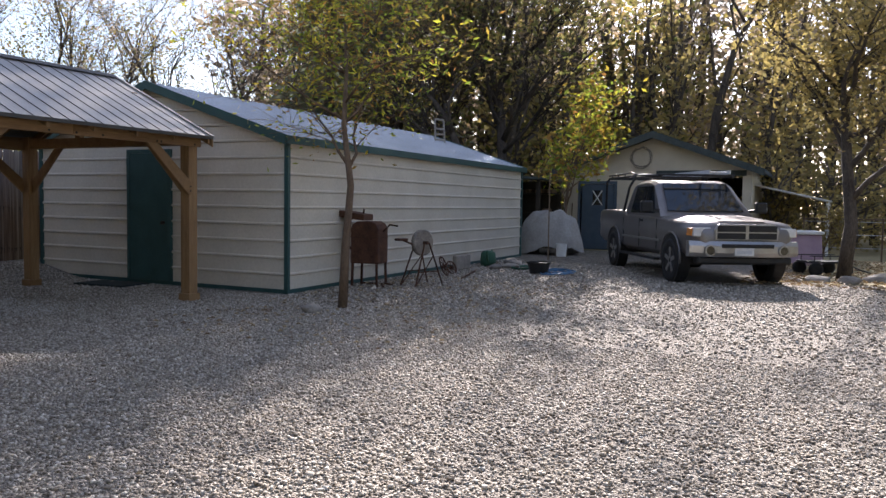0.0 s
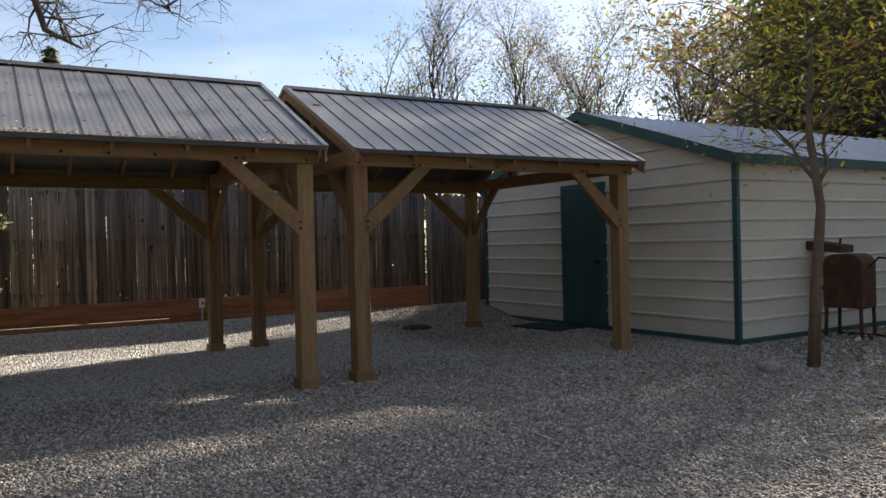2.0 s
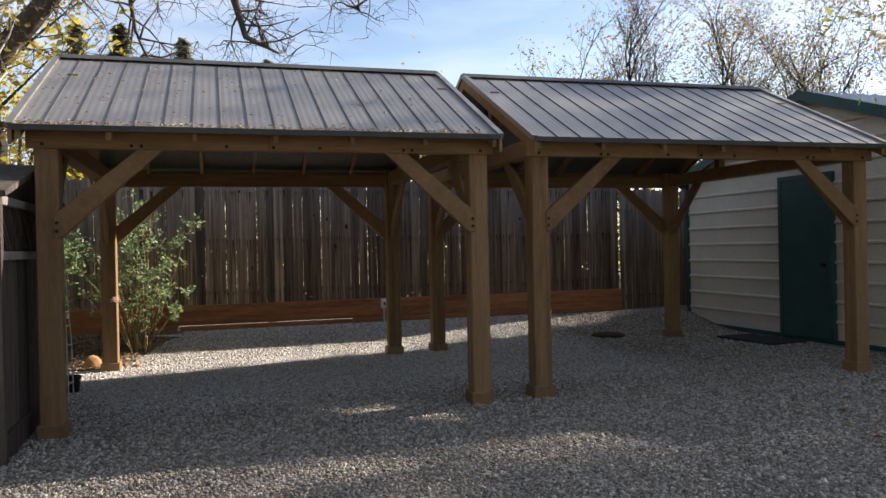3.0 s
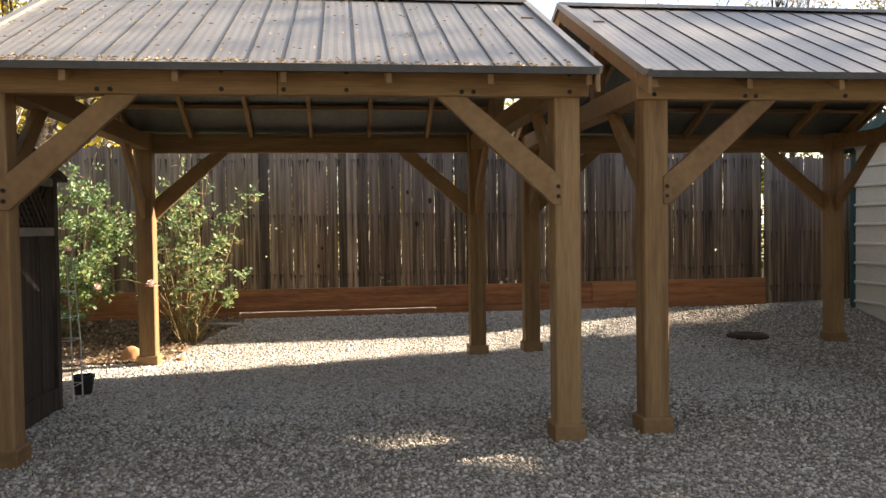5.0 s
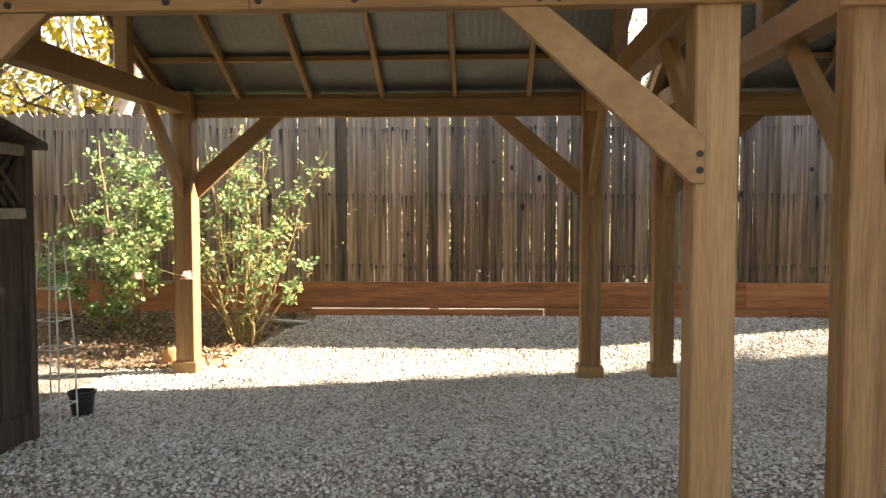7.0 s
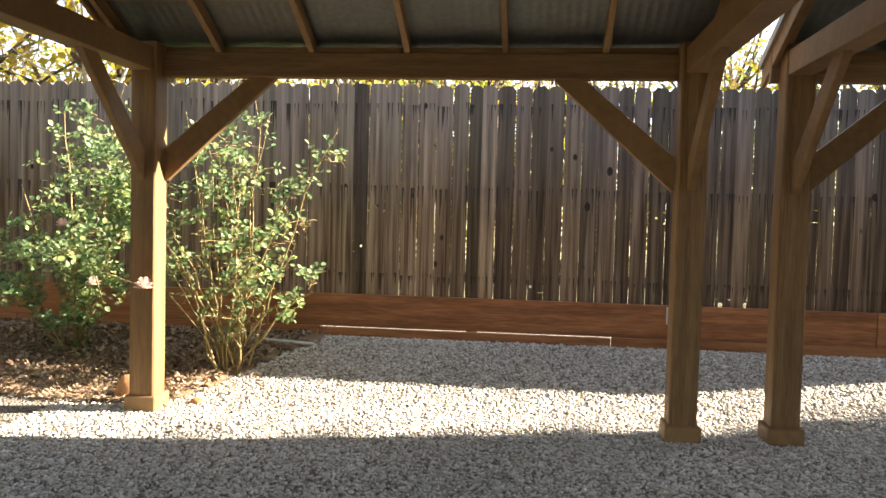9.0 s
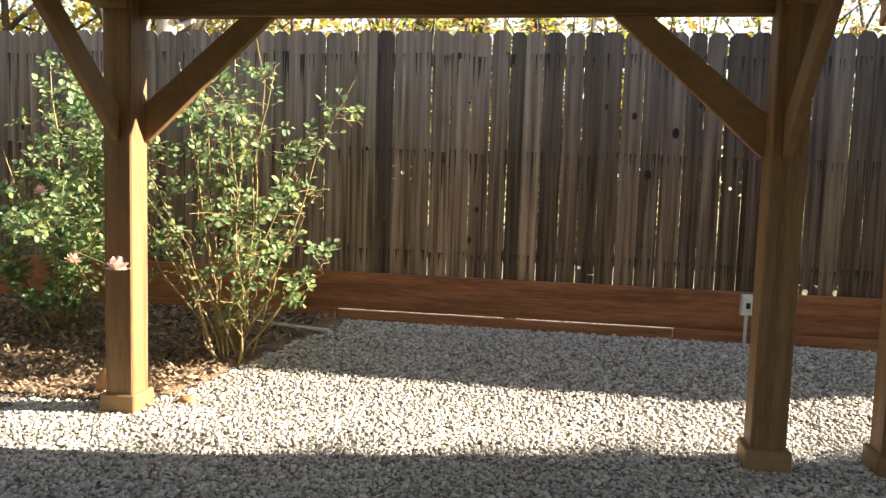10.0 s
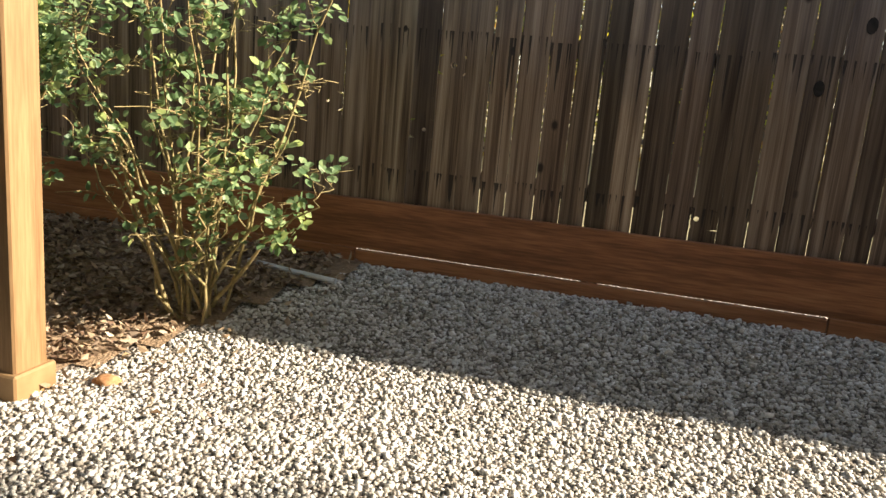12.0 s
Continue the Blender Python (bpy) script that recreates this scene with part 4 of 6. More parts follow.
def rose_bush(x, y, canes, seed, label, density):
    """canes: (dx, dy, height) of each cane's tip; leaves in sprays of five leaflets."""
    r = random.Random(seed)
    t = thing("rose_bush", label, "bush", x, y, ground_z(x, y) - 0.02, group="rose bushes")
    cane, leaf = Shape(), Shape()

    def spray(c, d):
        d = d.normalized()
        side = d.cross(Vector((r.gauss(0, 1), r.gauss(0, 1), r.gauss(0, 1)))).normalized()
        for k, (a, b) in enumerate(((0.03, 0.008), (0.03, -0.008), (0.068, 0.01), (0.068, -0.01), (0.1, 0))):
            p = c + d * a + side * b
            u = (d * (1 if k == 4 else 0.4) + side * (1 if b > 0 else -1 if b < 0 else 0)).normalized()
            w = u.cross(Vector((r.gauss(0, 0.4), r.gauss(-0.5, 0.4), 1))).normalized()
            s = r.uniform(0.018, 0.03)
            fold = w.cross(u) * s * 0.16
            leaf.add([p, p + u * s * 0.45 + w * s * 0.62 + fold, p + u * s * 1.15 + w * s * 0.7 + fold, p + u * s * 1.8, p + u * s * 1.15 - w * s * 0.7 + fold, p + u * s * 0.45 - w * s * 0.62 + fold, p + u * s * 0.9], [(0, 1, 6), (1, 2, 6), (2, 3, 6), (3, 4, 6), (4, 5, 6), (5, 0, 6)])

    def grow(p, tip, rad, lv, leafy_from):
        pts, rr, n = [p], [rad], 7
        for k in range(1, n + 1):
            f = k / n
            q = p.lerp(tip, f) + Vector((r.gauss(0, 0.02), r.gauss(0, 0.02), math.sin(f * math.pi) * 0.05 * (1 if lv == 0 else 0.5)))
            pts.append(q)
            rr.append(max(0.0018, rad * (1 - 0.7 * f)))
        cane.tube(pts, rr, 5, False)
        for k in range(1, n + 1):
            d = pts[k] - pts[k - 1]
            if k / n > leafy_from:
                if r.random() < density:
                    spray(pts[k - 1].lerp(pts[k], r.random()), Vector((r.gauss(0, 1), r.gauss(-0.2, 1), r.gauss(0.2, 0.5))))
            if lv < 2 and k >= 2 and r.random() < 0.62:
                for _ in range(1):
                    o = Vector((r.gauss(0, 0.12), r.gauss(0, 0.12), r.uniform(-0.04, 0.2))) * (1 if lv == 0 else 0.7)
                    grow(pts[k], pts[k] + o, rr[k] * 0.55, lv + 1, 0.15 if k / n > leafy_from * 0.9 else 0.9)

    for dx, dy, h, lf in canes:
        o = Vector((r.gauss(0, 0.05), r.gauss(0, 0.05), 0))
        grow(o, Vector((dx, dy, h)), r.uniform(0.007, 0.012), 0, lf)
    me = bpy.data.meshes.new("canes")
    me.from_pydata(cane.v, [], cane.f)
    me.polygons.foreach_set("use_smooth", [True] * len(me.polygons))
    me.materials.append(M_CANE)
    tagged(part("cane_tangle", me, None, t), kind="stuff")
    me = bpy.data.meshes.new("leaves")
    me.from_pydata(leaf.v, [], leaf.f)
    me.materials.append(L_ROSE)
    tagged(part("leaves", me, None, t), kind="stuff")
    return t


def blossom(parent, x, y, z, size, seed):
    """A full rose head of cupped petals, given in the bush's own axes."""
    r = random.Random(seed)
    s = Shape()
    for ring, (n, rad, up) in enumerate(((4, 0.3, 0.95), (6, 0.5, 0.8), (7, 0.75, 0.5), (5, 0.9, 0.15))):
        for k in range(n):
            a = 2 * math.pi * k / n + ring * 0.5 + r.uniform(-0.2, 0.2)
            u, w = Vector((math.cos(a), math.sin(a), 0)), Vector((-math.sin(a), math.cos(a), 0))
            b = Vector((x, y, z))
            h = Vector((0, 0, size * up))
            s.add([b, b + (u * rad * 0.6 + w * 0.42 * rad) * size + h * 0.6, b + u * rad * size + w * 0.25 * rad * size + h, b + u * rad * size - w * 0.25 * rad * size + h, b + (u * rad * 0.6 - w * 0.42 * rad) * size + h * 0.6], [(0, 1, 2, 3, 4)])
    me = bpy.data.meshes.new("blossom")
    me.from_pydata(s.v, [], s.f)
    me.materials.append(M_PETAL)
    part("blossom", me, None, parent, "pale pink rose head")


rose_bush(-2.97, 4.24, [(0.0, 0.1, 2.25, 0.35), (0.25, 0.05, 1.9, 0.5), (0.75, -0.05, 1.8, 0.75), (0.62, -0.1, 0.62, 0.45), (0.18, 0.05, 2.05, 0.4), (-0.45, -0.25, 1.35, 0.8), (-0.25, -0.1, 1.5, 0.6), (-0.35, 0.0, 1.9, 0.5), (0.5, -0.1, 0.95, 0.35), (-0.55, -0.15, 1.2, 0.7), (0.12, -0.25, 1.5, 0.3), (-0.15, 0.15, 1.6, 0.4), (0.4, 0.05, 1.3, 0.4), (-0.3, -0.3, 1.0, 0.5), (0.2, -0.3, 0.55, 0.3), (-0.1, -0.2, 1.75, 0.5), (0.05, -0.1, 1.2, 0.5), (-0.6, -0.05, 0.75, 0.9), (-0.5, -0.2, 0.95, 0.85), (-0.42, 0.1, 0.6, 0.9), (-0.65, 0.1, 1.05, 0.85), (0.35, -0.2, 0.7, 0.8)], 3, "tall rose bush with bare lower canes in mulch", 0.2)
bush2 = rose_bush(-4.3, 4.45, [(0.55, -0.3, 1.1, 0.15), (0.35, -0.2, 1.45, 0.1), (0.0, 0.0, 1.6, 0.1), (-0.4, -0.1, 1.3, 0.1), (0.3, 0.1, 2.1, 0.3), (-0.2, 0.2, 1.9, 0.35), (-0.7, 0.0, 1.0, 0.1), (0.6, -0.6, 0.75, 0.1), (0.15, -0.5, 0.9, 0.1), (-0.5, -0.4, 0.6, 0.1), (0.7, -0.1, 1.35, 0.15), (-0.9, 0.0, 0.75, 0.1), (0.5, -0.9, 1.0, 0.2), (0.45, -0.3, 1.3, 0.1)], 4, "spreading rose bush with pale pink blooms against the fence", 0.6)
blossom(bush2, 1.2, -1.28, 0.66, 0.075, 1)
part("stem", Shape().tube([(0.4, -0.3, 0.4), (0.7, -0.95, 0.7), (0.95, -1.25, 0.74), (1.2, -1.28, 0.67)], [0.006, 0.005, 0.004, 0.003], 5), M_CANE, bush2)
blossom(bush2, 0.52, -0.65, 0.6, 0.065, 2)
blossom(bush2, 0.2, -0.5, 1.0, 0.06, 3)


def in_bed(x, y):
    """Inside the mulch bed under the roses."""
    return y > 3.62 + 0.2 * math.sin(x * 2.1) + 0.9 * ease(-3.3, -2.55, x) and x < -2.55 and y < 5.08


def mulch_bed():
    s = Shape()
    st = 0.12
    xs, ys = np.arange(-8.8, -2.5, st), np.arange(3.3, 5.09, st)
    idx = {}
    for x in xs:
        for y in ys:
            if in_bed(x, y):
                for i, j in ((0, 0), (1, 0), (1, 1), (0, 1)):
                    k = (round((x + i * st) * 100), round((y + j * st) * 100))
                    if k not in idx:
                        idx[k] = len(s.v)
                        a, b = x + i * st, y + j * st
                        s.v.append((a, b, ground_z(a, b) + 0.012 + 0.012 * noise.noise((a * 3, b * 3, 0))))
                s.f.append(tuple(idx[(round((x + i * st) * 100), round((y + j * st) * 100))] for i, j in ((0, 0), (1, 0), (1, 1), (0, 1))))
    bed = thing("mulch_bed", "brown leaf mulch bed under rose bushes", "mulch", kind="stuff")
    me = s.mesh("mulch", M_MULCH, smooth=True)
    tagged(part("mulch", me, None, bed), kind="stuff")
    r = random.Random(2)
    c = Shape()
    while len(c.f) < 17000:
        x, y = r.uniform(-7.5, -2.4), r.uniform(3.4, 5.08)
        if not in_bed(x, y) and r.random() > 0.03:
            continue
        z = ground_z(x, y) + r.uniform(0.015, 0.04)
        u = Vector((r.gauss(0, 1), r.gauss(0, 1), r.gauss(0, 0.35))).normalized()
        w = u.cross(Vector((r.gauss(0, 0.4), r.gauss(0, 0.4), 1))).normalized()
        q = r.uniform(0.009, 0.032)
        p = Vector((x, y, z))
        c.add([p - u * q, p + w * q * 0.6, p + u * q + Vector((0, 0, q * 0.4)), p - w * q * 0.6], [(0, 1, 2, 3)])
    me = bpy.data.meshes.new("chips")
    me.from_pydata(c.v, [], c.f)
    me.materials.append(leafy("dry_leaf_litter", [(0.09, 0.055, 0.033), (0.24, 0.165, 0.1), (0.44, 0.33, 0.21), (0.16, 0.09, 0.055), (0.58, 0.48, 0.35)], 0.2))
    tagged(part("chips", me, None, bed), kind="stuff")


mulch_bed()


# ---- small things by the fence ----
M_GREYPL = material("grey_plastic", [(0.4, 0.42, 0.43), (0.55, 0.57, 0.58)], 8, rough=0.4, bump=0.03)
out = thing("outlet_post", "grey weatherproof outlet box on a thin conduit", "outlet", 0.355, 4.96, ground_z(0, 4.96) - 0.06)
part("conduit", Shape().tube([(0, 0, -0.1), (0, 0, 0.3)], 0.011, 8), M_GREYPL, out)
obox = part("box", Shape().box(-0.04, 0.04, -0.03, 0.03, 0.28, 0.42), M_GREYPL, out, bevel=0.006)
part("cover", Shape().box(-0.034, 0.034, -0.046, -0.031, 0.287, 0.412), M_WHITE, obox, "clear bubble cover", bevel=0.005)
part("socket", Shape().box(-0.014, 0.014, -0.049, -0.046, 0.33, 0.37), M_BLACKPL, obox)
pipe = thing("hose_pipe", "short grey pipe lying in mulch", "pipe", -2.7, 4.72, ground_z(-2.7, 4.72) + 0.03)
part("pipe", Shape().tube([(-0.3, 0.08, 0.0), (0, 0, 0), (0.25, -0.04, -0.005)], 0.014, 8), M_GREYPL, pipe)




def rock(x, y, sx, sy, sz, seed, label, mat=None):
    r = random.Random(seed)
    bm = bmesh.new()
    bmesh.ops.create_icosphere(bm, subdivisions=3, radius=1)
    for v in bm.verts:
        k = 1 + 0.3 * noise.noise(v.co * 1.3 + Vector((seed, 0, 0))) + 0.1 * noise.noise(v.co * 4)
        v.co = Vector((v.co.x * sx * k, v.co.y * sy * k, v.co.z * sz * k))
    me = bpy.data.meshes.new("rock")
    bm.to_mesh(me)
    bm.free()
    me.polygons.foreach_set("use_smooth", [True] * len(me.polygons))
    me.materials.append(mat or M_STONE)
    tagged(part("rock", me, None, at=pose(x, y, ground_z(x, y) + sz * 0.5)), label, "rock")


rock(4.0, -2.05, 0.13, 0.11, 0.08, 3, "round brown stone beside the young tree")
M_TERRA = material("orange_clay", [(0.35, 0.16, 0.07), (0.5, 0.27, 0.13)], 6, rough=0.85, bump=0.3)
rock(-3.42, 3.62, 0.1, 0.07, 0.1, 8, "orange clay lump behind the pavilion post", M_TERRA)
rock(-2.93, 3.58, 0.05, 0.04, 0.025, 5, "clump of dry orange leaves on gravel", M_TERRA)
M_RUST = material("rusty_iron", [(0.025, 0.013, 0.009), (0.065, 0.03, 0.018), (0.11, 0.05, 0.028)], 7, rough=0.85, bump=0.4, fine=45)
lid = thing("cover_plate", "flat rusty round cover plate on the gravel", "plate", 3.35, 3.75, 0.0)
part("lid", Shape().tube([(0, 0, 0), (0, 0, 0.03), (0, 0, 0.05)], [0.24, 0.24, 0.19], 20), M_RUST, lid)
M_MAT = material("dark_mat_rubber", [(0.015, 0.02, 0.018), (0.04, 0.05, 0.045)], 20, rough=0.95, bump=0.5)
mat_ = thing("door_mat", "dark rubber door mat before the shed door", "mat", 4.9, 2.45, 0.0, 4)
part("mat", Shape().box(-0.3, 0.3, -0.5, 0.5, 0.0, 0.03), M_MAT, mat_, bevel=0.008)


# ---- leaves lying about ----
def litter(name, label, n, place, size, mat, seed):
    r = random.Random(seed)
    s = Shape()
    for _ in range(n):
        p, up = place(r)
        p = Vector(p)
        u = Vector((r.gauss(0, 1), r.gauss(0, 1), r.gauss(0, 0.25))).normalized()
        w = Vector(up).cross(u).normalized()
        u = w.cross(Vector(up)).normalized()
        q = size * r.uniform(0.5, 1.3)
        lift = Vector(up) * q * 0.5
        s.add([p - u * q, p + w * q * 0.55 + lift, p + u * q, p - w * q * 0.55 + lift], [(0, 1, 2, 3)])
    me = bpy.data.meshes.new(name)
    me.from_pydata(s.v, [], s.f)
    me.materials.append(mat)
    return tagged(part(name, me, None), label, "leaves", kind="stuff")


L_DRY = leafy("dry_tan_leaves", [(0.3, 0.2, 0.1), (0.5, 0.38, 0.2), (0.18, 0.1, 0.05), (0.4, 0.33, 0.2)], 0.2)


def on_roof(r):
    t = abs(r.gauss(0, 0.02)) if r.random() < 0.6 else r.random()
    x = -3.4 + 3.5 * r.random() ** 1.4
    return (x, EAVE_Y + t * (RIDGE_Y - EAVE_Y), EAVE_Z + t * (RIDGE_Z - EAVE_Z) + 0.014), (0, -0.44, 0.9)


def on_yard(r):
    x, y = r.uniform(2, 9), r.uniform(-4.5, -0.9)
    return (x, y, 0.03), (0, 0, 1)


def on_path(r):
    x, y = r.uniform(-3.5, 4), r.uniform(-5, 4)
    return (x, y, ground_z(x, y) + 0.03), (0, 0, 1)


def by_tree(r):
    x, y = r.uniform(11, 19), r.uniform(-10.5, -6.5)
    return (x, y, 0.03), (0, 0, 1)


litter("fallen_leaves", "tan fallen leaves on the metal roof", 900, on_roof, 0.014, L_DRY, 1)
litter("fallen_leaves", "brown fallen leaves on gravel under the young tree", 900, on_yard, 0.03, L_DRY, 2)
litter("fallen_leaves", "stray fallen leaves on pale gravel", 90, on_path, 0.022, L_DRY, 3)
litter("fallen_leaves", "dry orange leaves under the bare tree", 2600, by_tree, 0.05, L_DRY, 4)


# ---- pickup truck ----
M_PAINT = material("pewter_paint", [(0.16, 0.15, 0.145), (0.22, 0.205, 0.2)], 2, rough=0.28, bump=0.02, metal=0.55, vary=0.05, specular=0.5)
M_CHROME = material("worn_chrome", [(0.3, 0.295, 0.29), (0.42, 0.415, 0.41)], 6, rough=0.3, bump=0.02, metal=0.9)
M_RUBBER = material("tyre_rubber", [(0.012, 0.012, 0.012), (0.03, 0.028, 0.026)], 15, rough=0.85, bump=0.2)
M_GLASSD = material("dark_window_glass", [(0.01, 0.012, 0.014), (0.02, 0.024, 0.028)], 2, rough=0.06, bump=0, specular=0.8)
M_LENS = material("headlamp_lens", [(0.5, 0.5, 0.48), (0.7, 0.7, 0.68)], 12, rough=0.12, bump=0.05, specular=0.8)
M_AMBER = material("amber_lens", [(0.5, 0.18, 0.03), (0.6, 0.24, 0.05)], 12, rough=0.2, bump=0.02)
M_BLACKMET = material("black_painted_steel", [(0.012, 0.012, 0.013), (0.03, 0.03, 0.03)], 8, rough=0.5, bump=0.05)


def lathe(profile, n=24, axis="y", at=(0, 0, 0)):
    """A profile of (radius, along) turned round an axis."""
    s = Shape()
    for r, w in profile:
        for i in range(n):
            a = 2 * math.pi * i / n
            c, d = r * math.cos(a), r * math.sin(a)
            p = (c, w, d) if axis == "y" else (w, c, d) if axis == "x" else (c, d, w)
            s.v.append((p[0] + at[0], p[1] + at[1], p[2] + at[2]))
    for k in range(len(profile) - 1):
        s.f += [(k * n + i, k * n + (i + 1) % n, (k + 1) * n + (i + 1) % n, (k + 1) * n + i) for i in range(n)]
    return s


def loft(sections):
    s = Shape()
    n = len(sections[0])
    for sec in sections:
        s.v += sec
    for k in range(len(sections) - 1):
        s.f += [(k * n + i, k * n + (i + 1) % n, (k + 1) * n + (i + 1) % n, (k + 1) * n + i) for i in range(n)]
    s.f += [tuple(reversed(range(n))), tuple((len(sections) - 1) * n + i for i in range(n))]
    return s


def quad_panel(pts, thick):
    """A four-cornered panel with thickness."""
    a, b, c, d = (Vector(p) for p in pts)
    nrm = (b - a).cross(d - a).normalized() * thick
    s = Shape()
    s.add([a, b, c, d, a + nrm, b + nrm, c + nrm, d + nrm], [(3, 2, 1, 0), (4, 5, 6, 7), (0, 1, 5, 4), (1, 2, 6, 5), (2, 3, 7, 6), (3, 0, 4, 7)])
    return s


def pickup():
    t = thing("pickup_truck", "dusty pewter pickup truck with chrome grille and ladder rack", "truck", 11.25, -6.15, 0, -150.2)
    secs = []
    for X, hw, zb, zs, zt in ((0.93, 0.74, 0.68, 0.97, 1.0), (0.88, 0.84, 0.62, 1.04, 1.08), (0.72, 0.94, 0.56, 1.1, 1.15), (0.3, 0.985, 0.5, 1.13, 1.2),
                              (-0.3, 1.0, 0.48, 1.15, 1.235), (-0.72, 1.0, 0.46, 1.17, 1.25), (-1.4, 1.0, 0.46, 1.19, 1.22), (-2.8, 1.0, 0.46, 1.21, 1.22),
                              (-2.95, 1.0, 0.48, 1.25, 1.26), (-3.0, 1.0, 0.5, 1.27, 1.28), (-4.7, 1.0, 0.55, 1.29, 1.3), (-4.86, 0.97, 0.6, 1.28, 1.29)):
        half = [(hw * 0.9, zb), (hw * 0.985, zb + 0.1), (hw * 0.985, (zb + zs) / 2 - 0.02), (hw, (zb + zs) / 2 + 0.06), (hw * 0.985, zs - 0.06), (hw * 0.93, zs), (hw * 0.55, zt - 0.01), (hw * 0.2, zt)]
        secs.append([(X, y, z) for y, z in half] + [(X, -y, z) for y, z in reversed(half)])
    body = part("body", loft(secs), M_PAINT, t, smooth=True)
    part("hood_bulge", Shape().prism([(-0.62, 1.243), (0.75, 1.14), (0.75, 1.15), (-0.62, 1.262)], "y", -0.42, 0.42), M_PAINT, body, bevel=0.008)
    # cab
    secs = []
    for X, hw, zt in ((-0.74, 0.92, 1.21), (-1.12, 0.9, 1.55), (-1.5, 0.8, 1.86), (-1.72, 0.78, 1.915), (-2.1, 0.78, 1.935), (-2.6, 0.78, 1.91), (-2.78, 0.8, 1.85), (-2.98, 0.91, 1.22)):
        k = (zt - 1.18) / 0.75
        secs.append([(X, 0.935, 1.17), (X, 0.93 - 0.16 * max(0, k - 0.06), max(1.19, zt - 0.06)), (X, (0.93 - 0.16 * k) * 0.9, zt), (X, -(0.93 - 0.16 * k) * 0.9, zt), (X, -(0.93 - 0.16 * max(0, k - 0.06)), max(1.19, zt - 0.06)), (X, -0.935, 1.17)])
    cab = part("cab", loft(secs), M_PAINT, t, smooth=False)
    part("windshield", quad_panel([(-0.83, -0.76, 1.3), (-0.83, 0.76, 1.3), (-1.46, 0.66, 1.855), (-1.46, -0.66, 1.855)], 0.016), M_GLASSD, cab, "dark reflecting windshield")
    for sd in (1, -1):
        for xa, xb, xc, xd in ((-1.1, -1.78, -1.78, -1.52), (-1.86, -2.62, -2.5, -1.86)):
            pts = [(xa, sd * 0.925, 1.25), (xb, sd * 0.925, 1.25), (xc, sd * 0.822, 1.8), (xd, sd * 0.822, 1.8)]
            pts = pts if sd < 0 else [pts[1], pts[0], pts[3], pts[2]]
            part("side_window", quad_panel(pts, 0.014), M_GLASSD, cab)
        part("door_handle", Shape().box(-1.78, -1.62, sd * 0.985 - 0.02, sd * 0.985 + 0.02, 1.08, 1.12), M_BLACKPL, body)
        part("side_molding", Shape().box(-2.9, -0.55, sd * 1.0 - 0.012, sd * 1.0 + 0.012, 0.72, 0.76), M_CHROME, body)
        for sx_ in (-0.78, -1.82, -2.9):
            part("door_seam", Shape().box(sx_ - 0.006, sx_ + 0.006, sd * 0.99 - 0.008, sd * 0.99 + 0.008, 0.56, 1.14), M_BLACKPL, body)
        part("running_board", Shape().box(-2.9, -0.6, sd * 1.0 - 0.09, sd * 1.0 + 0.06, 0.36, 0.4), M_BLACKMET, t)
        mir = part("mirror", Shape().box(-0.98, -0.86, sd * 1.16 - 0.12, sd * 1.16 + 0.12, 1.27, 1.5), M_BLACKPL, t, bevel=0.03)
        part("mirror_arm", Shape().bar((-0.92, sd * 0.9, 1.3), (-0.92, sd * 1.08, 1.33), 0.05, 0.06), M_BLACKPL, mir)
        hl = part("headlamp", Shape().prism([(sd * 0.6, 0.86), (sd * 0.93, 0.88), (sd * 0.92, 1.03), (sd * 0.62, 1.04)], "x", 0.72, 0.9), M_LENS, t, "clouded headlamp", bevel=0.012)
        part("turn_lens", Shape().prism([(sd * 0.9, 0.88), (sd * 0.965, 0.89), (sd * 0.955, 1.02), (sd * 0.9, 1.03)], "x", 0.66, 0.84), M_AMBER, hl, bevel=0.006)
        fog = part("fog_lamp", lathe([(0.001, 0.02), (0.07, 0.02), (0.075, 0.0)], 18, "x", (0.985, sd * 0.66, 0.64)), M_GLASSD, t)
        part("fog_ring", lathe([(0.075, 0.0), (0.075, 0.03), (0.1, 0.03), (0.105, 0.0)], 18, "x", (0.985, sd * 0.66, 0.64)), M_CHROME, fog)
        for wx in (0.0, -3.57):
            part("wheel_arch", lathe([(0.001, sd * 0.004), (0.46, sd * 0.004), (0.46, -sd * 0.2)], 28, "y", (wx, sd * 0.992, 0.44)), M_BLACKMET, body)
            flare = [(wx + 0.485 * math.cos(a), sd * 0.998, 0.44 + 0.485 * math.sin(a)) for a in np.linspace(-0.15, math.pi + 0.15, 19)]
            part("fender_lip", Shape().tube(flare, 0.017, 6), M_PAINT, body, smooth=True)
            wh = part("wheel", lathe([(0.25, -0.1), (0.25, 0.1), (0.05, 0.07), (0.001, 0.07)], 24, "y", (wx, sd * 0.885, 0.4)) if sd > 0 else lathe([(0.25, 0.1), (0.25, -0.1), (0.05, -0.07), (0.001, -0.07)], 24, "y", (wx, sd * 0.885, 0.4)), M_BLACKMET, t)
            part("tyre", lathe([(0.25, -0.12), (0.33, -0.14), (0.385, -0.125), (0.4, -0.09), (0.4, 0.09), (0.385, 0.125), (0.33, 0.14), (0.25, 0.12)], 32, "y", (wx, sd * 0.885, 0.4)), M_RUBBER, wh, smooth=True)
            rim = Shape()
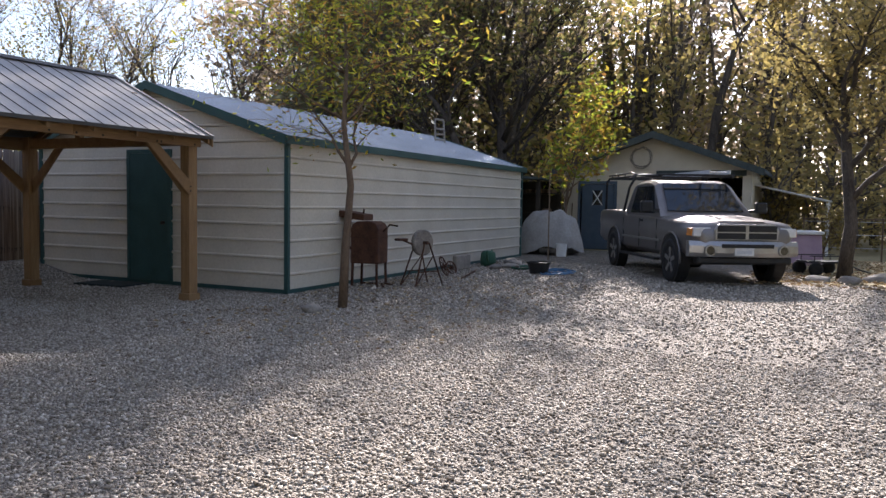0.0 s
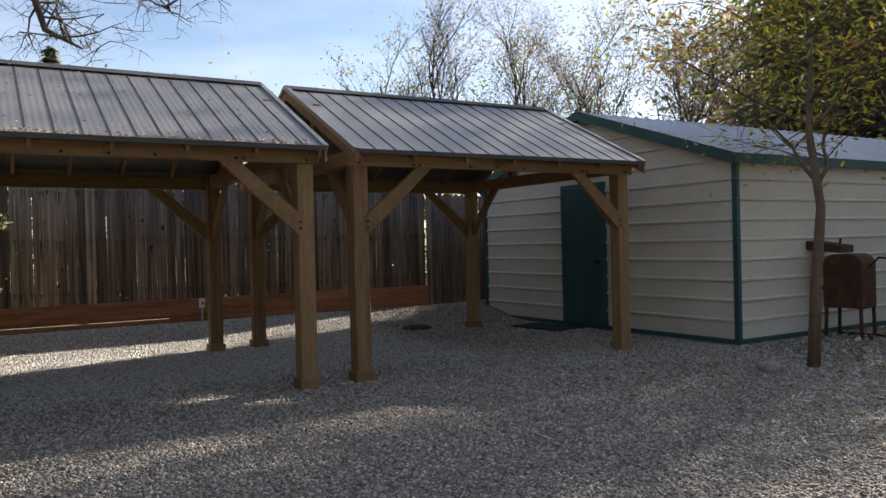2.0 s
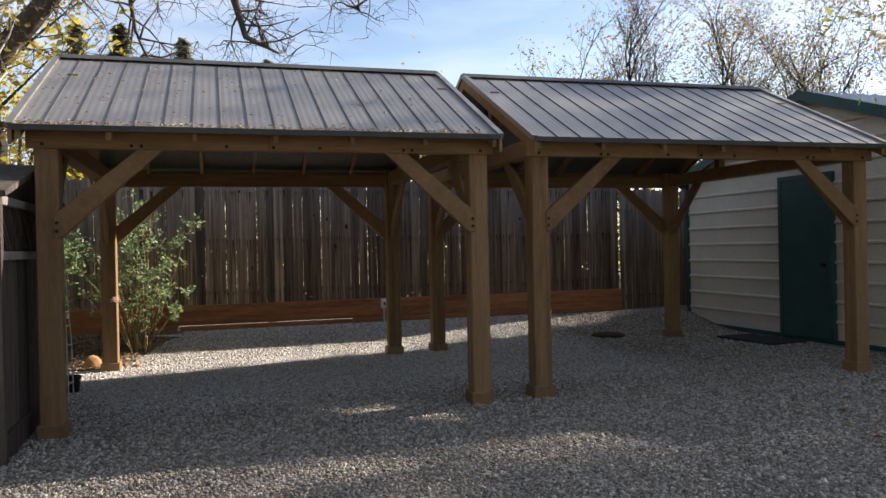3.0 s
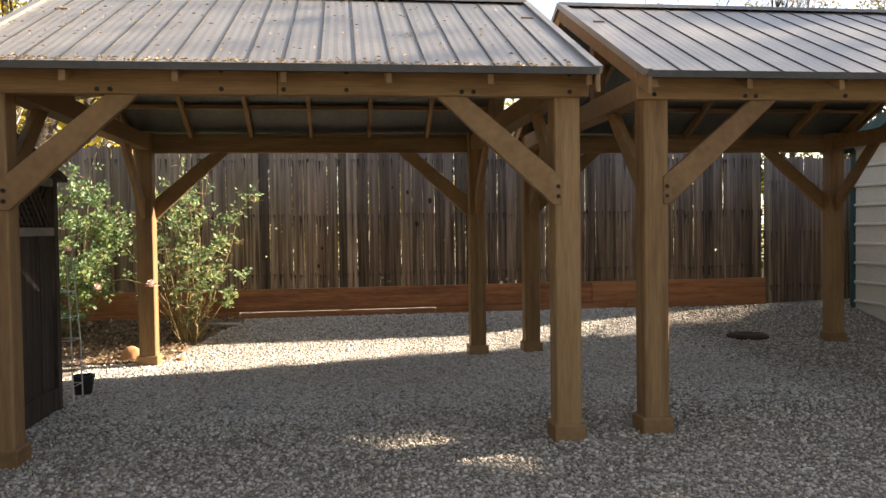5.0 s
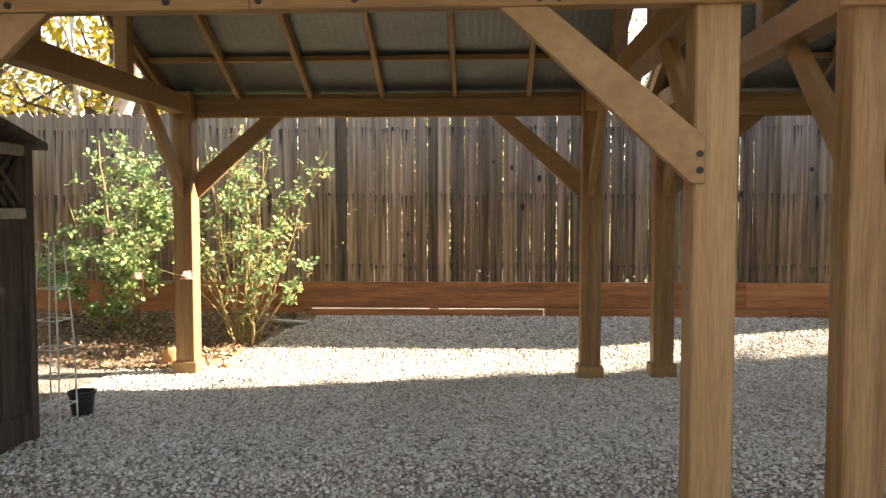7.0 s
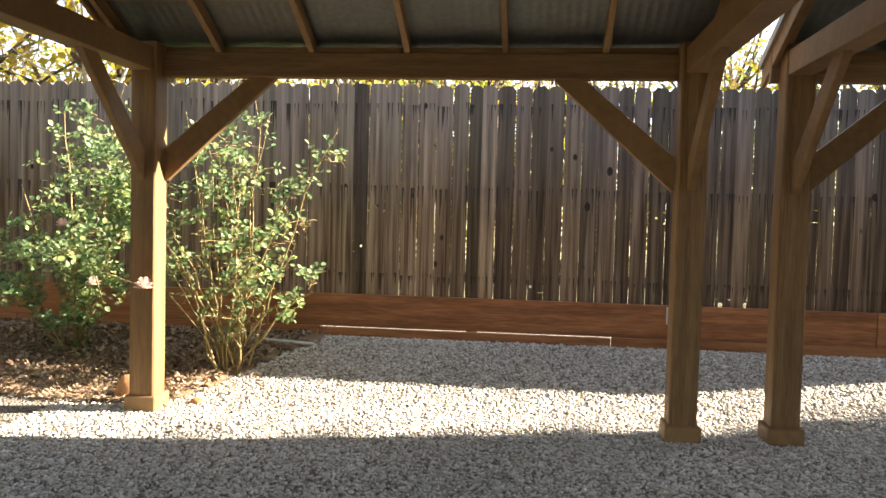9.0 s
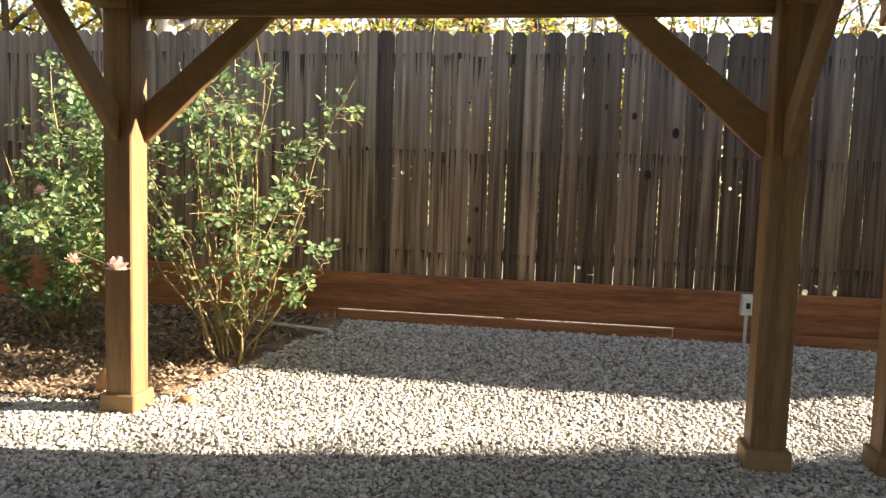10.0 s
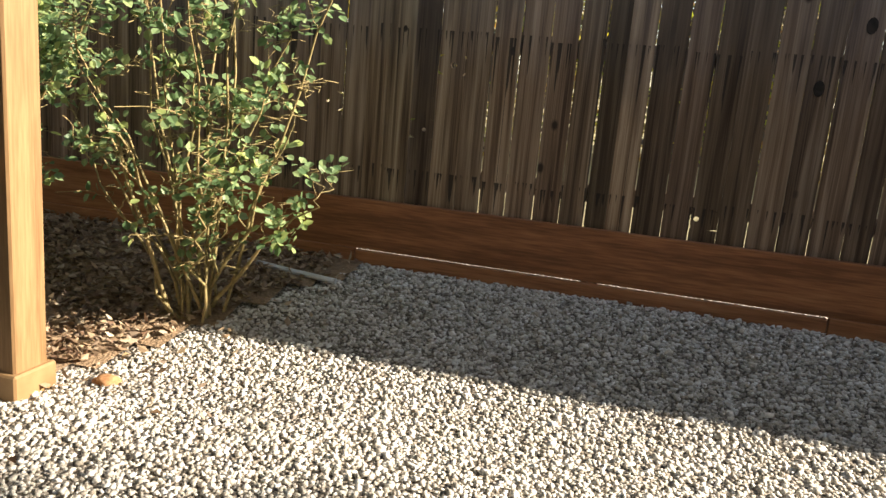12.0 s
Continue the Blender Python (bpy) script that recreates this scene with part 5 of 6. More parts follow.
            for k in range(5):
                a = 2 * math.pi * k / 5 + 0.3
                rim.bar((wx + 0.04 * math.cos(a), sd * 0.985, 0.4 + 0.04 * math.sin(a)), (wx + 0.24 * math.cos(a), sd * 1.0, 0.4 + 0.24 * math.sin(a)), 0.07, 0.03, (0, 1, 0))
            part("rim", rim, M_CHROME, wh, "alloy spokes")
    # nose
    gr = part("grille", Shape().prism([(-0.56, 0.82), (0.56, 0.82), (0.58, 1.0), (0.5, 1.1), (-0.5, 1.1), (-0.58, 1.0)], "x", 0.9, 0.965), M_CHROME, t, "chrome cross-bar grille", bevel=0.012)
    for y0, y1 in ((-0.53, -0.03), (0.03, 0.53)):
        for z0, z1 in ((0.84, 0.945), (0.967, 1.075)):
            part("grille_mesh", Shape().box(0.966, 0.974, y0, y1, z0, z1), M_BLACKMET, gr)
    secs = []
    for y in np.linspace(-0.98, 0.98, 11):
        x = 1.03 - 0.16 * abs(y / 0.98) ** 2.5
        secs.append([(x - 0.16, y, 0.52), (x - 0.02, y, 0.53), (x, y, 0.6), (x, y, 0.72), (x - 0.04, y, 0.8), (x - 0.16, y, 0.8)])
    bum = part("front_bumper", loft(secs), M_CHROME, t, "scuffed chrome bumper")
    part("air_intake", Shape().box(1.0, 1.036, -0.46, 0.46, 0.69, 0.755), M_BLACKMET, bum)
    part("valance", Shape().box(0.7, 0.93, -0.85, 0.85, 0.4, 0.53), M_BLACKPL, bum, bevel=0.03)
    plate = part("number_plate", Shape().box(1.032, 1.04, -0.24, 0.1, 0.555, 0.69), M_WHITE, bum, "white plate with dark bars")
    part("plate_bar", Shape().box(1.04, 1.043, -0.2, 0.06, 0.59, 0.645), M_GREYPL, plate)
    part("axle", Shape().box(-0.08, 0.08, -0.8, 0.8, 0.33, 0.45), M_BLACKMET, t)
    part("chassis", Shape().box(-4.6, 0.6, -0.5, 0.5, 0.45, 0.6), M_BLACKMET, t)
    part("axle", Shape().box(-3.65, -3.49, -0.8, 0.8, 0.33, 0.47), M_BLACKMET, t)
    # ladder rack
    rk = thing("ladder_rack", "black tube ladder rack fixed over the truck bed", "rack", 11.25, -6.15, 0, -150.2)
    for sd in (1, -1):
        part("rail", Shape().tube([(-4.75, sd * 0.86, 1.28), (-4.72, sd * 0.86, 1.95), (-4.55, sd * 0.84, 2.03), (-2.4, sd * 0.78, 2.05), (-1.3, sd * 0.74, 2.0)], 0.028, 8), M_BLACKMET, rk, smooth=True)
        part("rail", Shape().tube([(-4.6, sd * 0.84, 2.1), (-3.0, sd * 0.8, 2.12), (-2.6, sd * 0.79, 2.06)], 0.018, 8), M_BLACKMET, rk, smooth=True)
        part("upright", Shape().tube([(-3.1, sd * 0.92, 1.28), (-2.95, sd * 0.86, 1.8), (-2.7, sd * 0.79, 2.04)], 0.028, 8), M_BLACKMET, rk, smooth=True)
        for x in (-4.4, -3.9, -3.4):
            part("upright", Shape().tube([(x, sd * 0.83, 2.03), (x, sd * 0.83, 2.1)], 0.014, 6), M_BLACKMET, rk)
    for x in (-4.6, -3.7, -2.7, -1.35):
        part("crossbar", Shape().tube([(x, -0.8, 2.03), (x, 0.8, 2.03)], 0.024, 8), M_BLACKMET, rk)
    ld = thing("ladder", "aluminium ladder lying on the truck rack", "ladder", 11.25, -6.15, 0, -150.2)
    for y in (0.2, 0.62):
        part("stile", Shape().box(-4.3, -1.2, y, y + 0.03, 2.056, 2.13), M_GREYPL, ld)
    for k in range(10):
        part("rung", Shape().tube([(-4.2 + 0.32 * k, 0.2, 2.09), (-4.2 + 0.32 * k, 0.65, 2.09)], 0.016, 6), M_GREYPL, ld)


pickup()


# ---- garage at the end of the drive ----
M_STUCCO = material("cream_stucco", [(0.5, 0.44, 0.33), (0.62, 0.56, 0.44)], 2, rough=0.9, bump=0.3, fine=60, vary=0.1)
M_SHINGLE = material("dark_green_shingle", [(0.035, 0.045, 0.042), (0.08, 0.095, 0.09)], 5, rough=0.9, bump=0.5, fine=30)
M_BLUE = material("blue_grey_paint", [(0.05, 0.075, 0.1), (0.09, 0.12, 0.15)], 4, rough=0.6, bump=0.1)
M_DARK = material("near_black_brown", [(0.03, 0.024, 0.018), (0.06, 0.05, 0.04)], 3, rough=0.9)


def garage():
    g = thing("garage", "cream stucco garage with a dark gabled roof and open bay", "garage", 20, 0, 0)
    ya, yb, H, P, L = -0.45, -6.0, 2.45, 3.45, 6.0
    mid = (ya + yb) / 2
    T = 0.16
    sl = (P - H) / (ya - mid)

    def front(y0, y1, z0, z1):
        return part("front_wall", Shape().box(0, T, min(y0, y1), max(y0, y1), z0, z1), M_STUCCO, g)

    front(ya, -0.98, 0, H)
    front(-0.98, -2.05, 2.08, H)
    front(-2.05, -3.4, 0, H)
    front(-5.75, yb, 0, H)
    part("gable", Shape().prism([(ya, H), (yb, H), (mid, P)], "x", 0.002, T), M_STUCCO, g)
    for y in (ya - T, yb):
        part("side_wall", Shape().box(T, L, y, y + T, 0, H), M_STUCCO, g)
    # inner walls and floor share one near-black brown
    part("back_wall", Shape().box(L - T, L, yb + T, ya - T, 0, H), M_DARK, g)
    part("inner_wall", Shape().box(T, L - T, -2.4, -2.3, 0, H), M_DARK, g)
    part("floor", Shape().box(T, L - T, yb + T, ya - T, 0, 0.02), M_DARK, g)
    for sd in (1, -1):
        ye = mid + sd * (ya - mid + 0.35)
        ze = H - 0.35 * sl
        part("roof", Shape().prism([(mid, P + 0.05), (ye, ze + 0.05), (ye, ze + 0.16), (mid, P + 0.17)], "x", -0.45, L + 0.3), M_SHINGLE, g)
        part("barge_board", Shape().prism([(mid, P - 0.04), (ye, ze - 0.04), (ye, ze + 0.155), (mid, P + 0.165)], "x", -0.475, -0.452), M_SHINGLE, g)
    d = part("door", Shape().box(0.04, 0.09, -2.02, -1.01, 0.02, 2.05), M_BLUE, g, "blue-grey panelled door", bevel=0.006)
    part("door_pane", Shape().box(0.03, 0.039, -1.66, -1.36, 1.4, 1.85), M_GLASSD, d)
    part("door_pane_bar", Shape().bar((0.028, -1.66, 1.4), (0.028, -1.36, 1.85), 0.01, 0.03, (0, 1, 0)), M_WHITE, d)
    part("door_pane_bar", Shape().bar((0.022, -1.36, 1.4), (0.022, -1.66, 1.85), 0.01, 0.03, (0, 1, 0)), M_WHITE, d)
    fr = Shape().box(-0.02, T, -0.98, -0.9, 0, 2.14).box(-0.02, T, -2.13, -2.05, 0, 2.14).box(-0.02, T, -2.05, -0.98, 2.06, 2.14)
    part("door_frame", fr, M_BLUE, g)
    part("lintel", Shape().box(-0.03, 0.0, -5.85, -3.3, 2.3, 2.46), M_SHINGLE, g)
    wr = thing("wreath", "round dried twig wreath hung on the gable", "wreath", 19.96, -2.85, 2.85)
    r = random.Random(4)
    for k in range(5):
        pts = [(-0.02 + r.uniform(-0.03, 0.03), (0.3 + r.uniform(-0.05, 0.05)) * math.cos(a), (0.3 + r.uniform(-0.05, 0.05)) * math.sin(a)) for a in np.linspace(0, 2 * math.pi, 20)]
        part("twig", Shape().tube(pts, 0.01, 5, False), M_STONE, wr)
    # lean-to awning on the side
    a = thing("awning", "white corrugated awning on thin posts beside the garage", "awning", 20, 0, 0)
    part("sheet", Shape().prism([(-6.0, 2.1), (-8.1, 1.62), (-8.1, 1.58), (-6.0, 2.06)], "x", 1.0, 4.2), M_WHITE, a)
    for x in (1.1, 4.1):
        part("post", Shape().box(x - 0.04, x + 0.04, -8.05, -7.97, 0, 1.59), M_WHITE, a)


garage()


def roof_frame():
    """A weathered frame of a chair's back showing over the shed's ridge."""
    t = thing("slatted_frame", "weathered grey slatted wooden frame standing on the shed roof", "frame", 14.3, 1.2, 2.93, -20)
    for x in (-0.17, 0.17):
        part("stile", Shape().bar((x, 0, 0), (x * 0.9, 0.05, 0.64), 0.04, 0.04, (0, 1, 0)), M_STONE, t, bevel=0.005)
    for z in (0.1, 0.24, 0.38, 0.62):
        part("slat", Shape().box(-0.155, 0.155, 0.078 * z - 0.012, 0.078 * z + 0.012, z - 0.025, z + 0.025), M_STONE, t)


def lean_to():
    t = thing("lean_to", "dark open lean-to filled with stored wood", "shelter", 17.6, 0.5, 0)
    for x, y in ((0, -0.9), (0, 1.4), (2.0, -0.9), (2.0, 1.4)):
        part("post", Shape().box(x - 0.05, x + 0.05, y - 0.05, y + 0.05, 0, 2.1), M_DARK, t)
    part("back_wall", Shape().box(2.06, 2.12, -0.95, 1.5, 0, 2.1), M_DARK, t)
    part("roof", Shape().prism([(-1.2, 2.1), (1.7, 2.25), (1.7, 2.31), (-1.2, 2.16)], "x", -0.3, 2.3), M_SHINGLE, t)
    for k, z in enumerate((0.5, 1.1, 1.7)):
        part("shelf", Shape().box(1.3, 2.05, -0.9, 1.4, z, z + 0.04), M_DARK, t)
    r = random.Random(6)
    for k in range(26):
        y, z = r.uniform(-0.8, 1.3), r.choice((0.6, 1.2, 1.8))
        part("log", Shape().tube([(1.3, y, z), (1.9, y + r.uniform(-0.05, 0.05), z)], r.uniform(0.04, 0.08), 8), M_BROWNBARK, t)


lean_to()
M_TARP = material("dusty_tarp", [(0.24, 0.23, 0.21), (0.4, 0.385, 0.36)], 3, rough=0.7, bump=0.4, fine=20)


def tarp_heap():
    """A sheet draped over a machine, its folds hanging to the ground."""
    t = thing("covered_machine", "machine under a crumpled pale grey tarpaulin", "tarp", 17.0, -1.0, 0)
    s = Shape()
    nu, nv = 36, 14
    for j in range(nv):
        k = j / (nv - 1)
        for i in range(nu):
            a = 2 * math.pi * i / nu
            rr = 0.12 + 0.78 * k ** 0.6 + 0.07 * math.sin(a * 7 + 1.5 * math.sin(a * 3)) * k
            z = 1.12 * (1 - k ** 3.2) + 0.2 * noise.noise((math.cos(a) * 1.6, math.sin(a) * 1.6, k * 2.5)) + 0.15 * k * max(0, math.sin(a * 2 + 1))
            s.v.append((rr * math.cos(a) * 0.75, rr * math.sin(a) * 1.05, max(0.0, z)))
    for j in range(nv - 1):
        s.f += [(j * nu + i, j * nu + (i + 1) % nu, (j + 1) * nu + (i + 1) % nu, (j + 1) * nu + i) for i in range(nu)]
    s.f.append(tuple(range(nu)))
    part("tarpaulin", s, M_TARP, t, smooth=True)
    b = thing("bucket", "white plastic bucket beside the covered machine", "bucket", 16.2, -1.55, 0)
    part("pail", lathe([(0.001, 0.0), (0.13, 0.0), (0.15, 0.34), (0.155, 0.34), (0.14, 0.32), (0.001, 0.3)], 20, "z"), M_WHITE, b)
    sh = thing("shovel", "long-handled shovel leaning on the garage wall", "shovel", 19.85, -0.75, 0)
    part("handle", Shape().tube([(0.0, 0, 0.3), (0.1, 0.02, 1.45)], 0.017, 8), M_BROWNBARK, sh)
    part("blade", Shape().prism([(-0.1, 0.0), (0.1, 0.0), (0.11, 0.3), (-0.11, 0.3)], "x", -0.03, -0.02), M_RUST, sh)


tarp_heap()
roof_frame()
pot(10.9, -2.7, 0.24, 0.24, label="wide black plastic planter tub on gravel")
M_HOSE = material("blue_hose_rubber", [(0.03, 0.1, 0.2), (0.06, 0.2, 0.36)], 8, rough=0.5, bump=0.05)
hose = thing("garden_hose", "tangled blue garden hose on the gravel", "hose", 11.0, -3.0, 0.02)
pts_ = [(0.45 * math.cos(a) * (1 + 0.3 * math.sin(a * 0.7)) + 0.02 * a, 0.3 * math.sin(a * 1.02) * (1 + 0.2 * math.cos(a * 1.3)), 0.004 + 0.006 * (k % 3)) for k, a in enumerate(np.linspace(0, 26, 120))]
part("hose", Shape().tube(pts_, 0.013, 6), M_HOSE, hose, smooth=True)


# ---- iron things along the shed ----
def smoker():
    t = thing("barrel_smoker", "rusty steel barrel smoker with its lid swung open", "smoker", 7.05, -1.05, 0, 8)
    body = Shape().prism([(-0.24, 0.38), (0.24, 0.38), (0.24, 0.95), (0.2, 1.03), (0.12, 1.07), (-0.12, 1.07), (-0.2, 1.03), (-0.24, 0.95)], "x", -0.22, 0.22)
    b = part("body", body, M_RUST, t, bevel=0.012)
    part("seam", Shape().box(-0.226, 0.226, -0.246, 0.246, 0.8, 0.815), M_RUST, b)
    for x in (-0.19, 0.19):
        for y in (-0.21, 0.21):
            part("leg", Shape().bar((x, y, 0.4), (x * 1.05, y * 1.05, 0.0), 0.035, 0.035, (1, 0, 0)), M_RUST, t)
    part("foot", Shape().bar((-0.2, -0.34, 0.02), (0.05, -0.2, 0.02), 0.03, 0.03), M_RUST, t)
    part("foot", Shape().bar((0.2, -0.34, 0.02), (0.2, 0.2, 0.02), 0.03, 0.03), M_RUST, t)
    lidp = part("lid", Shape().prism([(0.02, 1.08), (0.72, 1.16), (0.75, 1.22), (0.5, 1.25), (0.02, 1.18)], "x", -0.2, 0.2), M_RUST, t, "open rusty lid", bevel=0.01)
    part("lid_handle", Shape().tube([(0, 0.12, 1.15), (0, 0.1, 1.27)], 0.016, 8), M_RUST, lidp)
    hoop = [(0.0, 0.3 + 0.1 * math.sin(a), 0.85 + 0.26 * math.cos(a)) for a in np.linspace(0, math.pi, 12)]
    part("side_hoop", Shape().tube(hoop, 0.016, 8), M_RUST, t, smooth=True)
    part("crank", Shape().tube([(0.0, -0.24, 0.9), (0.0, -0.36, 1.02), (0.0, -0.5, 1.0)], 0.014, 8), M_RUST, t)


def grindstone():
    t = thing("grindstone", "old round grindstone on a rusty iron stand", "grindstone", 7.6, -1.75, 0, -22)
    w = part("stone", lathe([(0.001, -0.045), (0.2, -0.045), (0.22, -0.03), (0.22, 0.03), (0.2, 0.045), (0.001, 0.045)], 28, "y", (0.0, 0, 0.72)), M_STONE, t, "pale worn stone wheel")
    part("hub", Shape().disc((0, -0.14, 0.72), (0, 0.14, 0.72), 0.03), M_RUST, w)
    for sy in (-0.12, 0.12):
        for sx in (-1, 1):
            part("leg", Shape().tube([(sx * 0.05, sy, 0.72), (sx * 0.3, sy * 1.6, 0.0)], 0.014, 6), M_RUST, t)
        part("brace", Shape().tube([(-0.22, sy * 1.4, 0.24), (0.22, sy * 1.4, 0.24)], 0.011, 6), M_RUST, t)
        part("brace", Shape().tube([(-0.3, sy * 1.6, 0.0), (0.12, sy * 1.2, 0.5)], 0.01, 6), M_RUST, t)
    part("seat_arm", Shape().tube([(0.05, 0, 0.6), (-0.45, 0, 0.78)], 0.016, 6), M_RUST, t)
    part("seat", Shape().box(-0.55, -0.36, -0.07, 0.07, 0.76, 0.8), M_RUST, t, bevel=0.01)


def iron_wheel(x, y, r, tilt, rz):
    t = thing("cartwheel", "small rusty spoked iron wheel leaning by the shed", "wheel", x, y, 0, group="iron wheels", rz=rz)
    m = Matrix.Translation((0, 0, r * math.cos(radians(tilt)) + 0.012)) @ Matrix.Rotation(radians(tilt), 4, "X")
    ring = [m @ Vector((r * math.cos(a), 0, r * math.sin(a))) for a in np.linspace(0, 2 * math.pi, 25)]
    part("rim", Shape().tube(ring, 0.014, 6, False), M_RUST, t)
    part("hub", Shape().disc(m @ Vector((0, -0.04, 0)), m @ Vector((0, 0.04, 0)), 0.03), M_RUST, t)
    for k in range(8):
        a = 2 * math.pi * k / 8
        part("spoke", Shape().tube([m @ Vector((0, 0, 0)), m @ Vector((r * math.cos(a), 0, r * math.sin(a)))], 0.008, 5), M_RUST, t)


smoker()
grindstone()
iron_wheel(9.3, -1.35, 0.19, -22, 10)
iron_wheel(9.75, -1.3, 0.13, -25, -15)
bar_ = thing("iron_bar", "rusty iron bar lying along the shed", "bar", 9.6, -1.75, 0.02, 12)
part("bar", Shape().tube([(-0.7, 0, 0), (0.9, 0.05, 0.01)], 0.016, 6), M_RUST, bar_)
M_GREENPL = material("faded_green_plastic", [(0.02, 0.07, 0.045), (0.05, 0.13, 0.08)], 8, rough=0.6, bump=0.1)
crate = thing("stone_slab", "grey stone slab leaning on the shed wall", "slab", 10.9, -1.0, 0)
part("slab", Shape().box(-0.36, 0.36, -0.05, 0.05, 0.0, 0.3), M_STONE, crate, bevel=0.02)
can = thing("watering_can", "faded green plastic watering can by the shed", "watering can", 12.0, -1.15, 0)
part("tank", lathe([(0.001, 0.0), (0.16, 0.0), (0.18, 0.1), (0.16, 0.3), (0.1, 0.34), (0.001, 0.33)], 18, "z"), M_GREENPL, can, smooth=True)
part("spout", Shape().tube([(-0.14, -0.05, 0.1), (-0.32, -0.1, 0.36)], [0.03, 0.018], 8), M_GREENPL, can)
part("handle", Shape().tube([(0.12, 0, 0.3), (0.22, 0, 0.36), (0.2, 0, 0.1), (0.15, 0, 0.06)], 0.014, 8), M_GREENPL, can)
for k, (x, y, sx, sy, sz) in enumerate(((11.3, -1.6, 0.2, 0.12, 0.08), (11.8, -1.75, 0.15, 0.2, 0.07), (12.3, -1.7, 0.22, 0.14, 0.09), (12.7, -1.4, 0.16, 0.16, 0.1), (10.5, -1.5, 0.14, 0.1, 0.06))):
    rock(x, y, sx, sy, sz, 30 + k, "lichened field stone piled beside the shed")
coil = thing("garden_hose", "green garden hose coiled beside the shed", "hose", 11.7, -2.1, 0.02)
part("hose", Shape().tube([(0.3 * math.cos(a) * (1 + 0.01 * k), 0.22 * math.sin(a), 0.006 + 0.008 * (k // 16)) for k, a in enumerate(np.linspace(0, 25, 70))], 0.012, 6), M_GREENPL, coil, smooth=True)
pole = thing("thin_pole", "thin grey pole standing at the shed corner", "pole", 14.6, -1.7, 0)
part("pole", Shape().tube([(0, 0, -0.1), (0, 0, 2.2)], 0.016, 8), M_BROWNBARK, pole)


# ---- lawn side of the drive ----
M_PINK = material("faded_mauve_plastic", [(0.3, 0.2, 0.25), (0.42, 0.3, 0.34)], 5, rough=0.6, bump=0.15)
box_ = thing("crate", "faded mauve plastic storage box with sloping ends", "box", 17.6, -7.3, 0, 12)
part("base", Shape().prism([(-0.75, 0.0), (0.75, 0.0), (0.5, 0.75), (-0.5, 0.75)], "y", -0.45, 0.45), M_PINK, box_, bevel=0.03)
part("lid", Shape().box(-0.56, 0.56, -0.5, 0.5, 0.75, 0.83), M_WHITE, box_, "white lid", bevel=0.02)
for k in range(4):
    part("ridge", Shape().box(-0.62 + 0.05 * k, -0.6 + 0.05 * k, -0.46, 0.46, 0.12 + 0.16 * k, 0.16 + 0.16 * k), M_PINK, box_)


def wagon():
    t = thing("garden_wagon", "small black garden wagon standing in dry leaves", "wagon", 14.0, -7.85, 0, -60)
    part("bed", Shape().box(-0.42, 0.42, -0.26, 0.26, 0.27, 0.31), M_BLACKMET, t)
    for sd in (-1, 1):
        part("side_rail", Shape().tube([(-0.42, sd * 0.26, 0.42), (0.42, sd * 0.26, 0.42)], 0.012, 6), M_BLACKMET, t)
        for x in (-0.32, 0.32):
            part("wheel", lathe([(0.001, -0.04), (0.09, -0.05), (0.14, -0.04), (0.15, 0.0), (0.14, 0.04), (0.09, 0.05), (0.001, 0.04)], 20, "y", (x, sd * 0.32, 0.15)), M_RUBBER, t, smooth=True)
            part("stanchion", Shape().tube([(x, sd * 0.26, 0.3), (x, sd * 0.26, 0.42)], 0.01, 6), M_BLACKMET, t)
    part("handle", Shape().tube([(0.42, 0, 0.28), (0.85, 0.05, 0.12), (1.1, 0.05, 0.05)], 0.014, 6), M_BLACKMET, t)


wagon()
for k, (x, y, sx, sy, sz) in enumerate(((12.6, -7.75, 0.4, 0.25, 0.07), (12.3, -8.3, 0.2, 0.2, 0.1), (13.3, -8.9, 0.25, 0.2, 0.1), (12.9, -8.75, 0.16, 0.2, 0.09))):
    rock(x, y, sx, sy, sz, 50 + k, "pale flat stone at the foot of the tree")


def wire_fence():
    t = thing("wire_fence", "low wire fence on thin posts along the lawn", "fence", 0, 0, 0)
    n = 9
    for k in range(n):
        part("post", Shape().tube([(19.5, -7.4 - 1.9 * k, 0), (19.5, -7.4 - 1.9 * k, 1.15)], 0.025, 6), M_BROWNBARK, t)
    for z in (0.35, 0.7, 1.05):
        part("wire", Shape().tube([(19.5, -7.4, z), (19.5, -22.6, z)], 0.008, 4), M_GREYPL, t)
    part("top_rail", Shape().tube([(19.5, -7.4, 1.12), (19.5, -22.6, 1.12)], 0.022, 6), M_BROWNBARK, t)


wire_fence()
tree("yellow_shrub", "low bright yellow shrub by the wire fence", 18.9, -7.9, 0, 1.5, 0.03, 900, 0.05, L_AUTUMN, M_BROWNBARK, 88, spread=0.6, fork=0.05, limbs=10, crown_from=0.05, category="shrub")


